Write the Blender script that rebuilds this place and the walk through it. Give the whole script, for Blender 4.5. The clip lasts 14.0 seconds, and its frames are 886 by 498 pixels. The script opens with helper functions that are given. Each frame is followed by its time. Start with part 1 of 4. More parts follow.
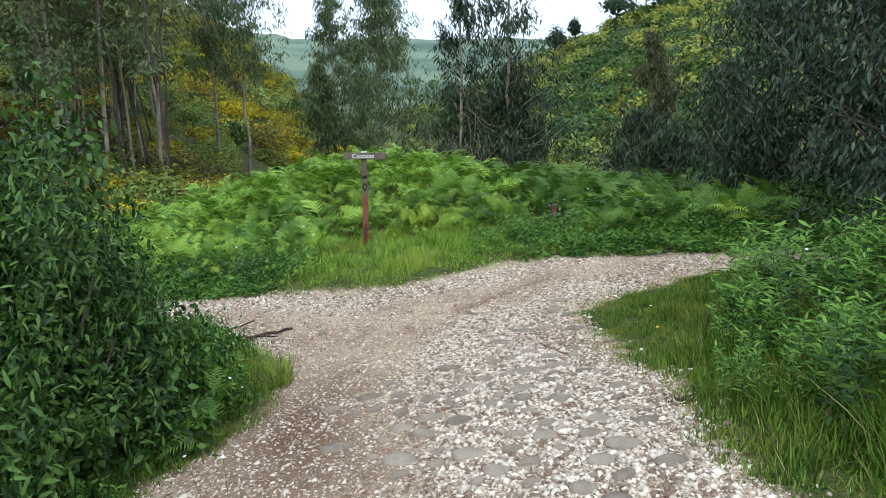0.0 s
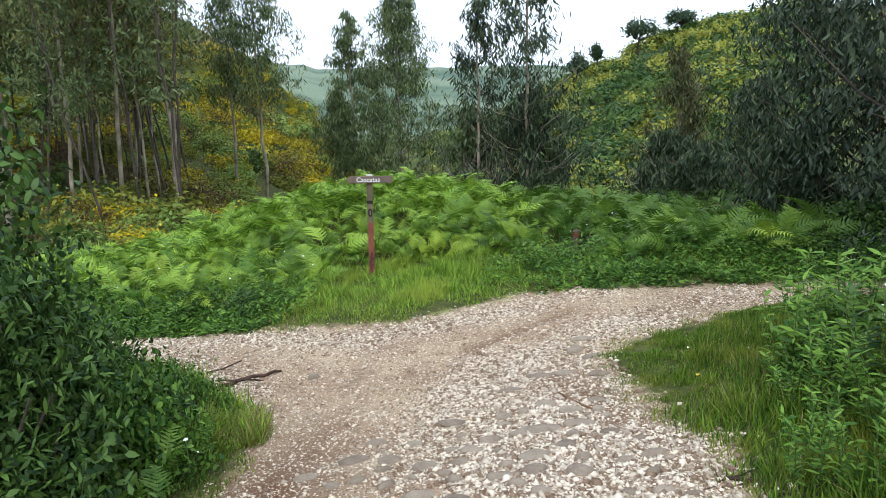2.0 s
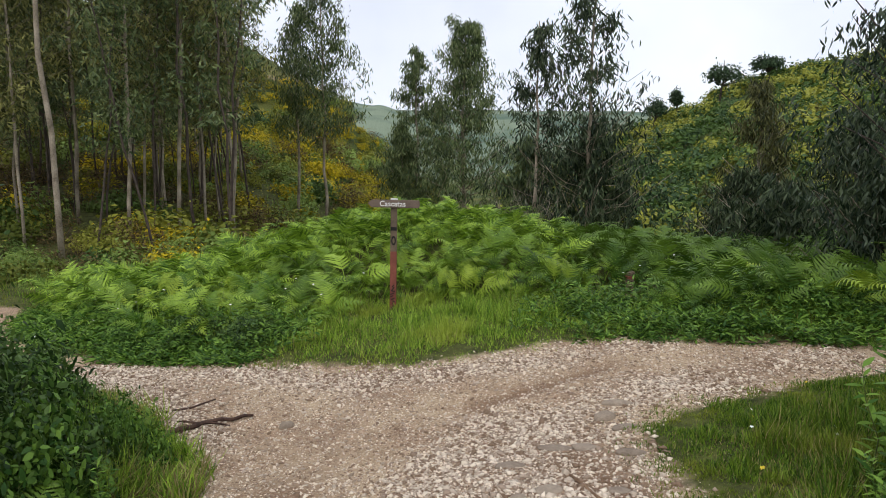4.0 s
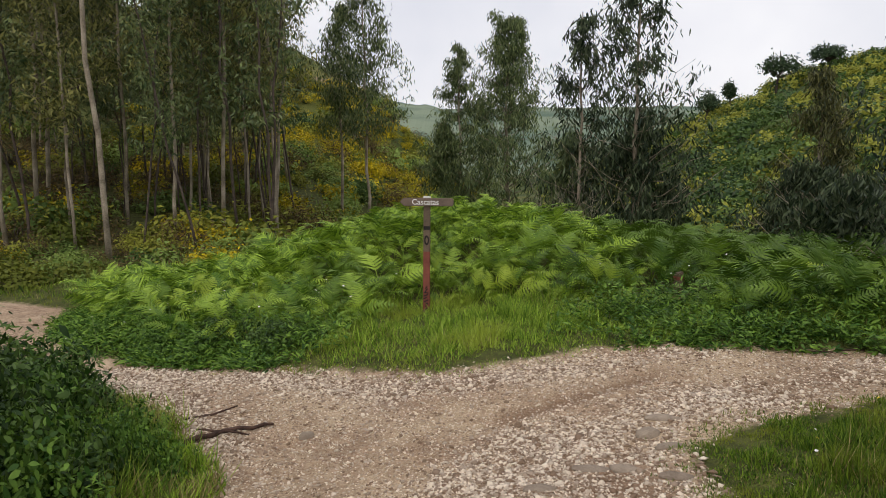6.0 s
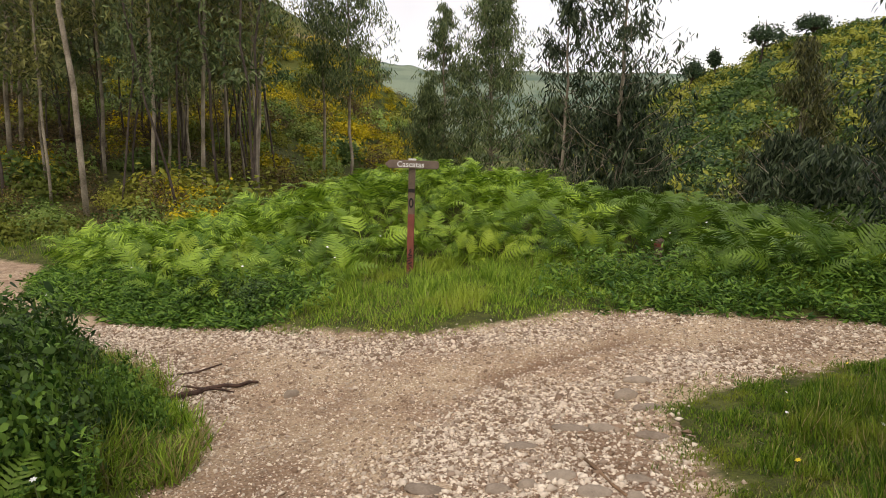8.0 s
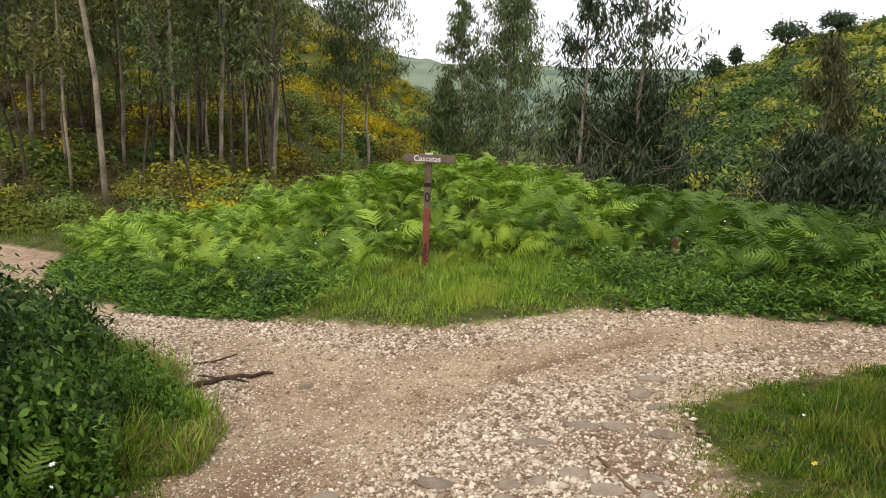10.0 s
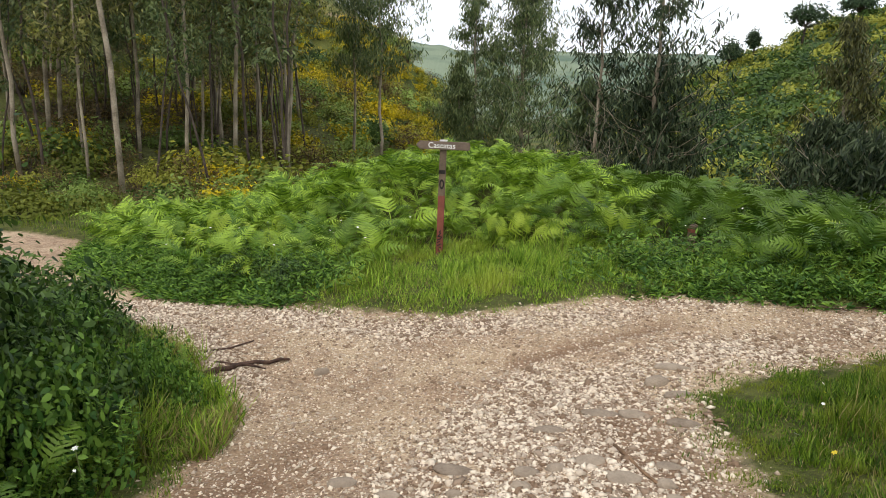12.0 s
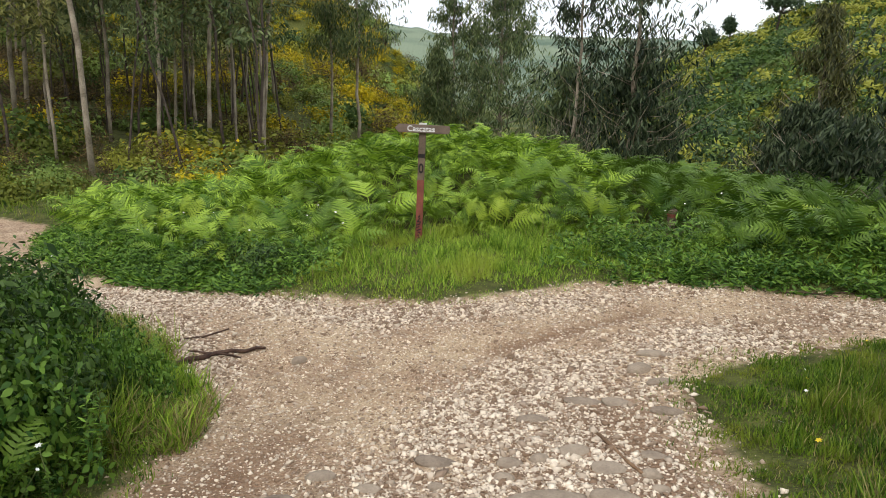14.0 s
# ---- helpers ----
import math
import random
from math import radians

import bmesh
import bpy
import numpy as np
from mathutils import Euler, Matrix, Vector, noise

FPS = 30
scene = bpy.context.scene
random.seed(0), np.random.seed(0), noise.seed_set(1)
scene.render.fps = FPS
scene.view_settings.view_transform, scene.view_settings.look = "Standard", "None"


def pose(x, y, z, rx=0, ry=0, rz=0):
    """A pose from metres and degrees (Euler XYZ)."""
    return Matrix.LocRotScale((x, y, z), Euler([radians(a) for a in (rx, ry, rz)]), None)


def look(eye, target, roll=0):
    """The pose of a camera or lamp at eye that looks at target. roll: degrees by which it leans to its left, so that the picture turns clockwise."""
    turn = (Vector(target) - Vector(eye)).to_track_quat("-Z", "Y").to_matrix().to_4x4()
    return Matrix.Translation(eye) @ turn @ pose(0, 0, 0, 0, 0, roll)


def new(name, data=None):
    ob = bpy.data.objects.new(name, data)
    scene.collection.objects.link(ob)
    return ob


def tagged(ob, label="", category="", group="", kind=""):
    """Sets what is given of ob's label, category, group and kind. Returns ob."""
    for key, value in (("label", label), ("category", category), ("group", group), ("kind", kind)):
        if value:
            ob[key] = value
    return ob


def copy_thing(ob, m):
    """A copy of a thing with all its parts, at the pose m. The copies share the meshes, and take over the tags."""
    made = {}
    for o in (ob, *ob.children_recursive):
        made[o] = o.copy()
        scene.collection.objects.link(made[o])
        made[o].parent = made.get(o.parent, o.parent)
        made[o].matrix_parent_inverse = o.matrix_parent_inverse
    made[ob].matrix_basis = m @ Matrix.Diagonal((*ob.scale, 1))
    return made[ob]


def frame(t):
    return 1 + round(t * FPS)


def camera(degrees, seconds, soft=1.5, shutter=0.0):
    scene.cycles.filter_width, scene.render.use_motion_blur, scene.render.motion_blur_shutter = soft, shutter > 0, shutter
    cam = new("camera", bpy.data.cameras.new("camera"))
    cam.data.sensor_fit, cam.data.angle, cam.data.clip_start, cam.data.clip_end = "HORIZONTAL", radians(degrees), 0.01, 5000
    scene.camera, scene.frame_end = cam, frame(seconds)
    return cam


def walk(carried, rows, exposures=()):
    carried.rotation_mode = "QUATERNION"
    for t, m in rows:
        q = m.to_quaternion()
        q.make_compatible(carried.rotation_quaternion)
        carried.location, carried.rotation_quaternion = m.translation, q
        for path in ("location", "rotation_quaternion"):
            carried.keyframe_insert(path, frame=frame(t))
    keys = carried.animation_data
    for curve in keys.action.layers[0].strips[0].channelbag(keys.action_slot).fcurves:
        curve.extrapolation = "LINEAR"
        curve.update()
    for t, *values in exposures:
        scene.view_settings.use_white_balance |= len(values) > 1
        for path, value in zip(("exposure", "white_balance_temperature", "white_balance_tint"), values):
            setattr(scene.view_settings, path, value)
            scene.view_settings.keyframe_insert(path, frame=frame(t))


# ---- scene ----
cam = camera(68.9, 14.0, soft=0.65)
PATH = [
    (0, (-1.228, -1.41, 2.339), (-0.805, 0.489, 1.875), -0.7),
    (0.5, (-1.225, -1.37, 2.336), (-0.716, 0.516, 1.907), -1.5),
    (1, (-1.215, -1.166, 2.326), (-0.725, 0.735, 1.946), -0.3),
    (1.5, (-1.045, -0.973, 2.257), (-0.668, 0.954, 1.875), -2.5),
    (2, (-0.893, -0.704, 2.218), (-0.537, 1.226, 1.834), -1.4),
    (2.5, (-0.639, -0.425, 2.131), (-0.492, 1.539, 1.785), 0.4),
    (2.7, (-0.563, -0.338, 2.089), (-0.401, 1.626, 1.751), 0.5),
    (4.8, (-0.094, 0.498, 1.932), (0.0, 2.483, 1.703), 0.6),
    (5, (-0.077, 0.541, 1.931), (-0.011, 2.526, 1.69), 0.7),
    (5.5, (-0.051, 0.571, 1.922), (-0.025, 2.556, 1.684), -0.1),
    (6, (-0.048, 0.562, 1.916), (-0.045, 2.545, 1.654), -0.3),
    (6.5, (-0.053, 0.559, 1.911), (-0.051, 2.542, 1.652), -0.1),
    (7, (-0.068, 0.526, 1.918), (-0.041, 2.503, 1.62), 0.4),
    (7.5, (-0.073, 0.52, 1.914), (-0.024, 2.491, 1.577), 0.9),
    (8, (-0.086, 0.536, 1.914), (-0.024, 2.5, 1.541), 1.0),
    (10.5, (-0.099, 0.54, 1.918), (-0.09, 2.499, 1.515), 1.8),
    (11, (-0.108, 0.545, 1.91), (-0.102, 2.501, 1.491), 1.8),
    (11.5, (-0.115, 0.55, 1.912), (-0.108, 2.506, 1.492), 2.5),
    (12, (-0.112, 0.548, 1.915), (-0.134, 2.501, 1.484), 1.5),
    (12.5, (-0.129, 0.551, 1.914), (-0.15, 2.501, 1.47), 1.8),
    (13, (-0.134, 0.563, 1.918), (-0.142, 2.513, 1.473), 1.4),
    (13.5, (-0.152, 0.59, 1.911), (-0.11, 2.539, 1.466), 1.9),
    (14, (-0.129, 0.652, 1.902), (-0.082, 2.594, 1.426), 1.9),
]
walk(cam, [(t, look(e, g, r)) for t, e, g, r in PATH],
     [(0, 0.26, 5750, 3), (2.7, 0.36, 6250, 7), (4.8, -0.42, 6850, 13), (6.5, -0.28, 7250, 14), (7.5, -0.18, 7600, 15), (8.2, -0.02, 7650, 15), (10.5, 0.12, 7250, 11), (14, 0.15, 7000, 9)])

# ---------------------------------------------------------------- sky, sun
world = bpy.data.worlds.new("overcast_sky")
scene.world = world
world.use_nodes = True
wn, wl = world.node_tree.nodes, world.node_tree.links
sky = wn.new("ShaderNodeTexSky")
sky.sky_type, sky.sun_disc = "NISHITA", False
sky.sun_elevation, sky.sun_rotation = radians(52), radians(200)
sky.air_density, sky.dust_density, sky.ozone_density = 1.0, 4.0, 1.0
cloud = wn.new("ShaderNodeHueSaturation")
cloud.inputs["Saturation"].default_value = 0.32
wl.new(sky.outputs["Color"], cloud.inputs["Color"])
puff = wn.new("ShaderNodeTexNoise")
puff.inputs["Scale"].default_value, puff.inputs["Detail"].default_value = 2.5, 5
veil = wn.new("ShaderNodeValToRGB")
veil.color_ramp.elements[0].color, veil.color_ramp.elements[1].color = (6.1, 6.75, 8.0, 1), (8.3, 8.9, 9.8, 1)
veil.color_ramp.elements[0].position, veil.color_ramp.elements[1].position = 0.35, 0.65
wl.new(puff.outputs["Fac"], veil.inputs[0])
layer = wn.new("ShaderNodeMix")
layer.data_type = "RGBA"
layer.inputs[0].default_value = 0.8
wl.new(cloud.outputs["Color"], layer.inputs[6])
wl.new(veil.outputs[0], layer.inputs[7])
wl.new(layer.outputs[2], wn["Background"].inputs["Color"])
wn["Background"].inputs["Strength"].default_value = 0.155

sun_data = bpy.data.lights.new("sun", "SUN")
sun_data.energy, sun_data.angle, sun_data.color = 0.9, radians(25), (1.0, 0.96, 0.9)
sun = new("sun", sun_data)
sun.rotation_euler = (radians(38), 0, radians(-20))


# ---------------------------------------------------------------- materials
def mat(name, low, high, rough=0.7, scale=6.0, fine=60.0, bump=0.3, island=0.0, through_light=0.0, spec=0.3, tint=None, tint_scale=0.6, each=0.0, stretch=(0.25, 0.78)):
    """A procedural surface: two colours mixed by coarse and fine noise, optionally varied from piece to piece."""
    m = bpy.data.materials.new(name)
    m.use_nodes = True
    n, l = m.node_tree.nodes, m.node_tree.links
    b = n["Principled BSDF"]
    b.inputs["Roughness"].default_value = rough
    b.inputs["Specular IOR Level"].default_value = spec
    geo = n.new("ShaderNodeNewGeometry")
    a, c = n.new("ShaderNodeTexNoise"), n.new("ShaderNodeTexNoise")
    a.inputs["Scale"].default_value, c.inputs["Scale"].default_value = scale, fine
    a.inputs["Detail"].default_value = 4
    for t in (a, c):
        l.new(geo.outputs["Position"], t.inputs["Vector"])
    both = n.new("ShaderNodeMath")
    both.operation = "ADD"
    half = n.new("ShaderNodeMath")
    half.operation = "MULTIPLY_ADD"
    half.inputs[1].default_value, half.inputs[2].default_value = 0.5, -0.25
    l.new(c.outputs["Fac"], half.inputs[0])
    l.new(a.outputs["Fac"], both.inputs[0])
    l.new(half.outputs[0], both.inputs[1])
    fac = both.outputs[0]
    if island:
        isl = n.new("ShaderNodeMix")
        isl.inputs[0].default_value = island
        l.new(fac, isl.inputs[2])
        l.new(geo.outputs["Random Per Island"], isl.inputs[3])
        fac = isl.outputs[0]
    if each:
        info, one = n.new("ShaderNodeObjectInfo"), n.new("ShaderNodeMix")
        one.inputs[0].default_value = each
        l.new(fac, one.inputs[2])
        l.new(info.outputs["Random"], one.inputs[3])
        fac = one.outputs[0]
    ramp = n.new("ShaderNodeValToRGB")
    ramp.color_ramp.elements[0].position, ramp.color_ramp.elements[1].position = stretch
    ramp.color_ramp.elements[0].color, ramp.color_ramp.elements[1].color = (*low, 1), (*high, 1)
    l.new(fac, ramp.inputs[0])
    col = ramp.outputs[0]
    if tint:
        tn = n.new("ShaderNodeTexNoise")
        tn.inputs["Scale"].default_value = tint_scale
        l.new(geo.outputs["Position"], tn.inputs["Vector"])
        tr = n.new("ShaderNodeMapRange")
        tr.inputs[1].default_value, tr.inputs[2].default_value = 0.5, 0.68
        l.new(tn.outputs["Fac"], tr.inputs[0])
        mx = n.new("ShaderNodeMix")
        mx.data_type = "RGBA"
        l.new(tr.outputs[0], mx.inputs[0])
        l.new(col, mx.inputs[6])
        mx.inputs[7].default_value = (*tint, 1)
        col = mx.outputs[2]
    l.new(col, b.inputs["Base Color"])
    if bump:
        bp = n.new("ShaderNodeBump")
        bp.inputs["Strength"].default_value, bp.inputs["Distance"].default_value = bump, 0.01
        l.new(c.outputs["Fac"], bp.inputs["Height"])
        l.new(bp.outputs[0], b.inputs["Normal"])
    if through_light:
        tl, mix = n.new("ShaderNodeBsdfTranslucent"), n.new("ShaderNodeMixShader")
        mix.inputs[0].default_value = through_light
        l.new(col, tl.inputs["Color"])
        l.new(b.outputs[0], mix.inputs[1])
        l.new(tl.outputs[0], mix.inputs[2])
        l.new(mix.outputs[0], n["Material Output"].inputs["Surface"])
    return m


def leaf_mat(name, low, high, rough=0.5, island=0.75, tint=None, spec=0.18, tint_scale=0.6, each=0.0, scale=1.3, stretch=(0.25, 0.78)):
    return mat(name, low, high, rough, scale, 14.0, 0.0, island, 0.2, spec, tint, tint_scale, each, stretch)


FERN = leaf_mat("fern_green", (0.075, 0.17, 0.014), (0.35, 0.51, 0.058), 0.46, island=0.25, each=0.5, spec=0.32)
# fern green toned down, with the shade of the tall trees put into it
FERN_SHADED = leaf_mat("fern_shaded_green", (0.042, 0.1, 0.011), (0.185, 0.305, 0.034), 0.48, island=0.25, each=0.5, spec=0.3)
SCRUB_LIGHT = leaf_mat("scrub_olive", (0.09, 0.115, 0.016), (0.31, 0.32, 0.05), 0.6, island=0.0, scale=0.3, each=0.55, stretch=(0.25, 0.75))
FERN_LIGHT = leaf_mat("fern_light_green", (0.13, 0.225, 0.016), (0.4, 0.52, 0.055), 0.48, island=0.25, each=0.5, spec=0.3)
FERN_BED = leaf_mat("fern_bed_green", (0.075, 0.165, 0.014), (0.36, 0.53, 0.058), 0.48, island=0.6, spec=0.3)
GRASS = leaf_mat("grass_green", (0.1, 0.21, 0.018), (0.4, 0.56, 0.075), 0.55, island=0.8, tint=(0.38, 0.46, 0.065), tint_scale=1.1, spec=0.25)
LAWN = leaf_mat("short_grass_green", (0.04, 0.1, 0.01), (0.2, 0.31, 0.03), 0.55, tint=(0.24, 0.28, 0.035), tint_scale=2.2, spec=0.25)
DRY_GRASS = leaf_mat("dry_grass", (0.2, 0.17, 0.06), (0.42, 0.36, 0.16), 0.7)
WEED = leaf_mat("weed_green", (0.05, 0.13, 0.018), (0.22, 0.37, 0.055), 0.5)
BRAMBLE = leaf_mat("bramble_green", (0.018, 0.05, 0.01), (0.12, 0.21, 0.042), 0.45, spec=0.25)
COVER = leaf_mat("ground_cover_green", (0.028, 0.085, 0.012), (0.16, 0.29, 0.045), 0.5, spec=0.22)
EUC = leaf_mat("eucalyptus_leaf", (0.045, 0.08, 0.028), (0.21, 0.26, 0.1), 0.42, spec=0.28)
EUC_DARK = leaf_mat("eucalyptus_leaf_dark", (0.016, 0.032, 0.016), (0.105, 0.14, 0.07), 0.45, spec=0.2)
EUC_FOREST = leaf_mat("eucalyptus_leaf_olive", (0.065, 0.08, 0.026), (0.34, 0.33, 0.11), 0.45)
EUC_NEW = leaf_mat("eucalyptus_olive_new_leaf", (0.035, 0.045, 0.018), (0.17, 0.17, 0.06), 0.45)
SCRUB = leaf_mat("scrub_green", (0.05, 0.1, 0.02), (0.26, 0.36, 0.085), 0.6, island=0.0, scale=0.3, each=0.55, stretch=(0.25, 0.75))
SCRUB_DARK = leaf_mat("scrub_dark_green", (0.035, 0.075, 0.03), (0.1, 0.17, 0.06), 0.6)
GORSE = leaf_mat("gorse_yellow", (0.13, 0.165, 0.018), (0.74, 0.56, 0.02), 0.6, island=0.6, each=0.3)
BROWN_SCRUB = leaf_mat("brown_scrub", (0.055, 0.042, 0.02), (0.2, 0.14, 0.055), 0.7)
# darkened eucalyptus leaf: the shade within the big right-hand crowns is in its colour
EUC_SHADE = leaf_mat("eucalyptus_leaf_shaded", (0.012, 0.026, 0.013), (0.085, 0.115, 0.065), 0.42, spec=0.3)
PINE = leaf_mat("pine_needles", (0.02, 0.045, 0.02), (0.07, 0.11, 0.05), 0.6)
BARK = mat("eucalyptus_bark", (0.12, 0.095, 0.065), (0.46, 0.39, 0.3), 0.85, 2.2, 30, 0.5)
DARK_BARK = mat("dark_bark", (0.04, 0.03, 0.025), (0.13, 0.1, 0.08), 0.9, 6, 50, 0.6)
TWIG = mat("dry_twig", (0.16, 0.13, 0.1), (0.4, 0.35, 0.28), 0.85, 8, 60, 0.3)
STEM = mat("green_stem", (0.07, 0.1, 0.03), (0.16, 0.2, 0.06), 0.7, 8, 60, 0.2)
STONE_GREY = mat("cobble_grey", (0.19, 0.145, 0.11), (0.4, 0.325, 0.25), 0.85, 14, 70, 0.8, each=0.35)
GRAVEL = mat("pale_gravel", (0.25, 0.165, 0.11), (0.88, 0.76, 0.62), 0.85, 4, 80, 0.4, 0.8)
POST_WOOD = mat("weathered_post_wood", (0.1, 0.075, 0.055), (0.24, 0.17, 0.12), 0.8, 7, 55, 0.5)
RED_PAINT = mat("faded_red_paint", (0.2, 0.06, 0.045), (0.32, 0.1, 0.07), 0.7, 12, 70, 0.4)
SIGN_WOOD = mat("sign_board_wood", (0.12, 0.09, 0.07), (0.22, 0.16, 0.125), 0.7, 9, 90, 0.35)
WHITE = mat("white_paint", (0.7, 0.7, 0.68), (0.85, 0.85, 0.82), 0.6, 20, 90, 0.1)
INK = mat("black_marking", (0.012, 0.01, 0.01), (0.03, 0.025, 0.025), 0.7, 20, 90, 0.1)
PETAL = mat("white_petal", (0.75, 0.75, 0.72), (0.9, 0.9, 0.87), 0.6, 20, 90, 0.0)
YELLOW = mat("yellow_petal", (0.6, 0.45, 0.03), (0.75, 0.6, 0.05), 0.6, 20, 90, 0.0)
STICK_BROWN = mat("brown_stick", (0.15, 0.085, 0.05), (0.32, 0.2, 0.12), 0.85, 14, 90, 0.5)
BRANCH_DARK = mat("dark_dead_branch", (0.03, 0.018, 0.014), (0.13, 0.075, 0.055), 0.9, 12, 90, 0.6)


# ---------------------------------------------------------------- mesh tools
rng = np.random.default_rng(7)


def mesh_np(name, V, F, material, smooth=False):
    me = bpy.data.meshes.new(name)
    V, F = np.asarray(V, np.float32), np.asarray(F, np.int32)
    k = F.shape[1]
    me.vertices.add(len(V))
    me.vertices.foreach_set("co", V.ravel())
    me.loops.add(F.size)
    me.loops.foreach_set("vertex_index", F.ravel())
    me.polygons.add(len(F))
    me.polygons.foreach_set("loop_start", np.arange(len(F), dtype=np.int32) * k)
    if smooth:
        me.polygons.foreach_set("use_smooth", np.ones(len(F), dtype=bool))
    me.update(calc_edges=True)
    me.validate()
    me.materials.append(material)
    return me


def part(name, data, parent=None, label=""):
    ob = new(name, data)
    ob.parent = parent
    return tagged(ob, label)


def join(pieces):
    """One V, F out of many."""
    Vs, Fs, k = [], [], 0
    for V, F in pieces:
        Vs.append(V)
        Fs.append(F + k)
        k += len(V)
    return np.concatenate(Vs), np.concatenate(Fs)


def place(T, P, R, S):
    """The template T = (V, F) at places P, turned by R, sized by S."""
    V, F = T
    S = np.asarray(S, float)
    S = S.reshape(-1, 1, 1) if S.ndim == 1 else S[:, None, :]
    W = np.einsum("nij,nkj->nki", R, V[None] * S) + P[:, None, :]
    G = F[None] + (np.arange(len(P)) * len(V))[:, None, None]
    return W.reshape(-1, 3), G.reshape(-1, F.shape[1])


def aim(d, roll):
    """Turns that carry +y to d, rolled about d."""
    d = d / np.linalg.norm(d, axis=1, keepdims=True)
    up = np.where(np.abs(d[:, 2:3]) > 0.95, np.array([[1.0, 0, 0]]), np.array([[0, 0, 1.0]]))
    x = np.cross(d, up)
    x /= np.linalg.norm(x, axis=1, keepdims=True)
    z = np.cross(x, d)
    c, s = np.cos(roll)[:, None], np.sin(roll)[:, None]
    return np.stack([x * c + z * s, d, z * c - x * s], axis=2)


def leaf(width, curve=0.0, droop=0.1, fold=0.06):
    """A leaf one long along +y, with a folded midrib: 8 triangles."""
    ys, ws = (0.0, 0.3, 0.65, 1.0), (0.0, 1.0, 0.8, 0.0)
    V = [(0, 0, 0)]
    for y, w in zip(ys[1:3], ws[1:3]):
        cx, cz = curve * y * y, -droop * y * y
        V += [(cx - w * width / 2, y, cz + fold * width * 3 * w), (cx, y, cz), (cx + w * width / 2, y, cz + fold * width * 3 * w)]
    V.append((curve, 1, -droop))
    F = [(0, 2, 1), (0, 3, 2), (1, 2, 5), (1, 5, 4), (2, 3, 6), (2, 6, 5), (4, 5, 7), (5, 6, 7)]
    return np.array(V, float), np.array(F)


def flat_leaf(width, curve=0.0, droop=0.1):
    """A narrow leaf one long along +y: 4 triangles."""
    V = [(0, 0, 0), (curve * .1 - width / 2, .33, -droop * .1), (curve * .1 + width / 2, .33, -droop * .1),
         (curve * .45 - width * .4, .68, -droop * .45), (curve * .45 + width * .4, .68, -droop * .45), (curve, 1, -droop)]
    return np.array(V, float), np.array([(0, 2, 1), (1, 2, 4), (1, 4, 3), (3, 4, 5)])


def tube(points, radii, sides=6):
    P, n = np.asarray(points, float), len(points)
    D = np.gradient(P, axis=0)
    R = aim(D, np.zeros(n))
    a = np.arange(sides) * 2 * np.pi / sides
    ring = np.stack([np.cos(a), np.zeros(sides), np.sin(a)], 1)
    V = (np.einsum("nij,kj->nki", R, ring) * np.asarray(radii)[:, None, None] + P[:, None]).reshape(-1, 3)
    F = []
    for i in range(n - 1):
        for j in range(sides):
            p, q, r, s = i * sides + j, i * sides + (j + 1) % sides, (i + 1) * sides + (j + 1) % sides, (i + 1) * sides + j
            F += [(p, q, r), (p, r, s)]
    for j in range(1, sides - 1):
        F += [(0, j + 1, j), ((n - 1) * sides, (n - 1) * sides + j, (n - 1) * sides + j + 1)]
    return V, np.array(F)


def unit(n, r=rng):
    d = r.normal(size=(n, 3))
    return d / np.linalg.norm(d, axis=1, keepdims=True)


# ---------------------------------------------------------------- the lie of the land
ROAD_LEFT = [(-2.7, -9), (-2.5, -2), (-2.35, 1.4), (-2.1, 2.3), (-1.7, 2.85), (-1.48, 3.45), (-1.45, 4.1), (-1.56, 4.5), (-1.84, 4.95), (-2.3, 5.6),
             (-2.95, 6.4), (-4.0, 7.1), (-5.6, 8.1), (-8, 9.2), (-14, 9.9)]
ROAD_MOUND = [(-14, 12.2), (-8, 11.9), (-6.6, 11.3), (-6.1, 10.3), (-5.5, 9.2), (-4.6, 8.2), (-3.8, 7.74), (-2.98, 7.27), (-2.3, 7.04), (-1.65, 6.79), (-1.04, 6.53), (-0.49, 6.34),
              (0.03, 6.22), (0.56, 6.39), (1.12, 6.58), (1.67, 6.59), (2.17, 6.48), (2.59, 6.25), (2.94, 5.98), (3.4, 5.75), (5, 5.4), (8, 4.8), (14, 3)]
ROAD_RIGHT = [(14, 1.5), (8, 3.8), (5, 4.75), (3.3, 5.05), (2.7, 4.9), (2.3, 4.82), (1.85, 4.72), (1.5, 4.5), (1.3, 4.2), (1.32, 3.8), (1.18, 2.9), (1.18, 2.35), (0.95, 1.75),
              (0.66, 1.24), (0.58, 0.8), (0.6, -2), (0.6, -9)]
ROAD = np.array(ROAD_LEFT + ROAD_MOUND + ROAD_RIGHT, float)


def road_distance(x, y):
    """Metres to the road's edge: negative on the road."""
    x, y = np.asarray(x, float), np.asarray(y, float)
    best, inside = np.full(x.shape, 1e9), np.zeros(x.shape, bool)
    for (ax, ay), (bx, by) in zip(ROAD, np.roll(ROAD, -1, 0)):
        ex, ey = bx - ax, by - ay
        t = np.clip(((x - ax) * ex + (y - ay) * ey) / (ex * ex + ey * ey), 0, 1)
        best = np.minimum(best, np.hypot(x - ax - t * ex, y - ay - t * ey))
        if by != ay:
            inside ^= ((ay > y) != (by > y)) & (x < ex * (y - ay) / (by - ay) + ax)
    return np.where(inside, -best, best)


def step(v, a, b):
    t = np.clip((v - a) / (b - a), 0, 1)
    return t * t * (3 - 2 * t)


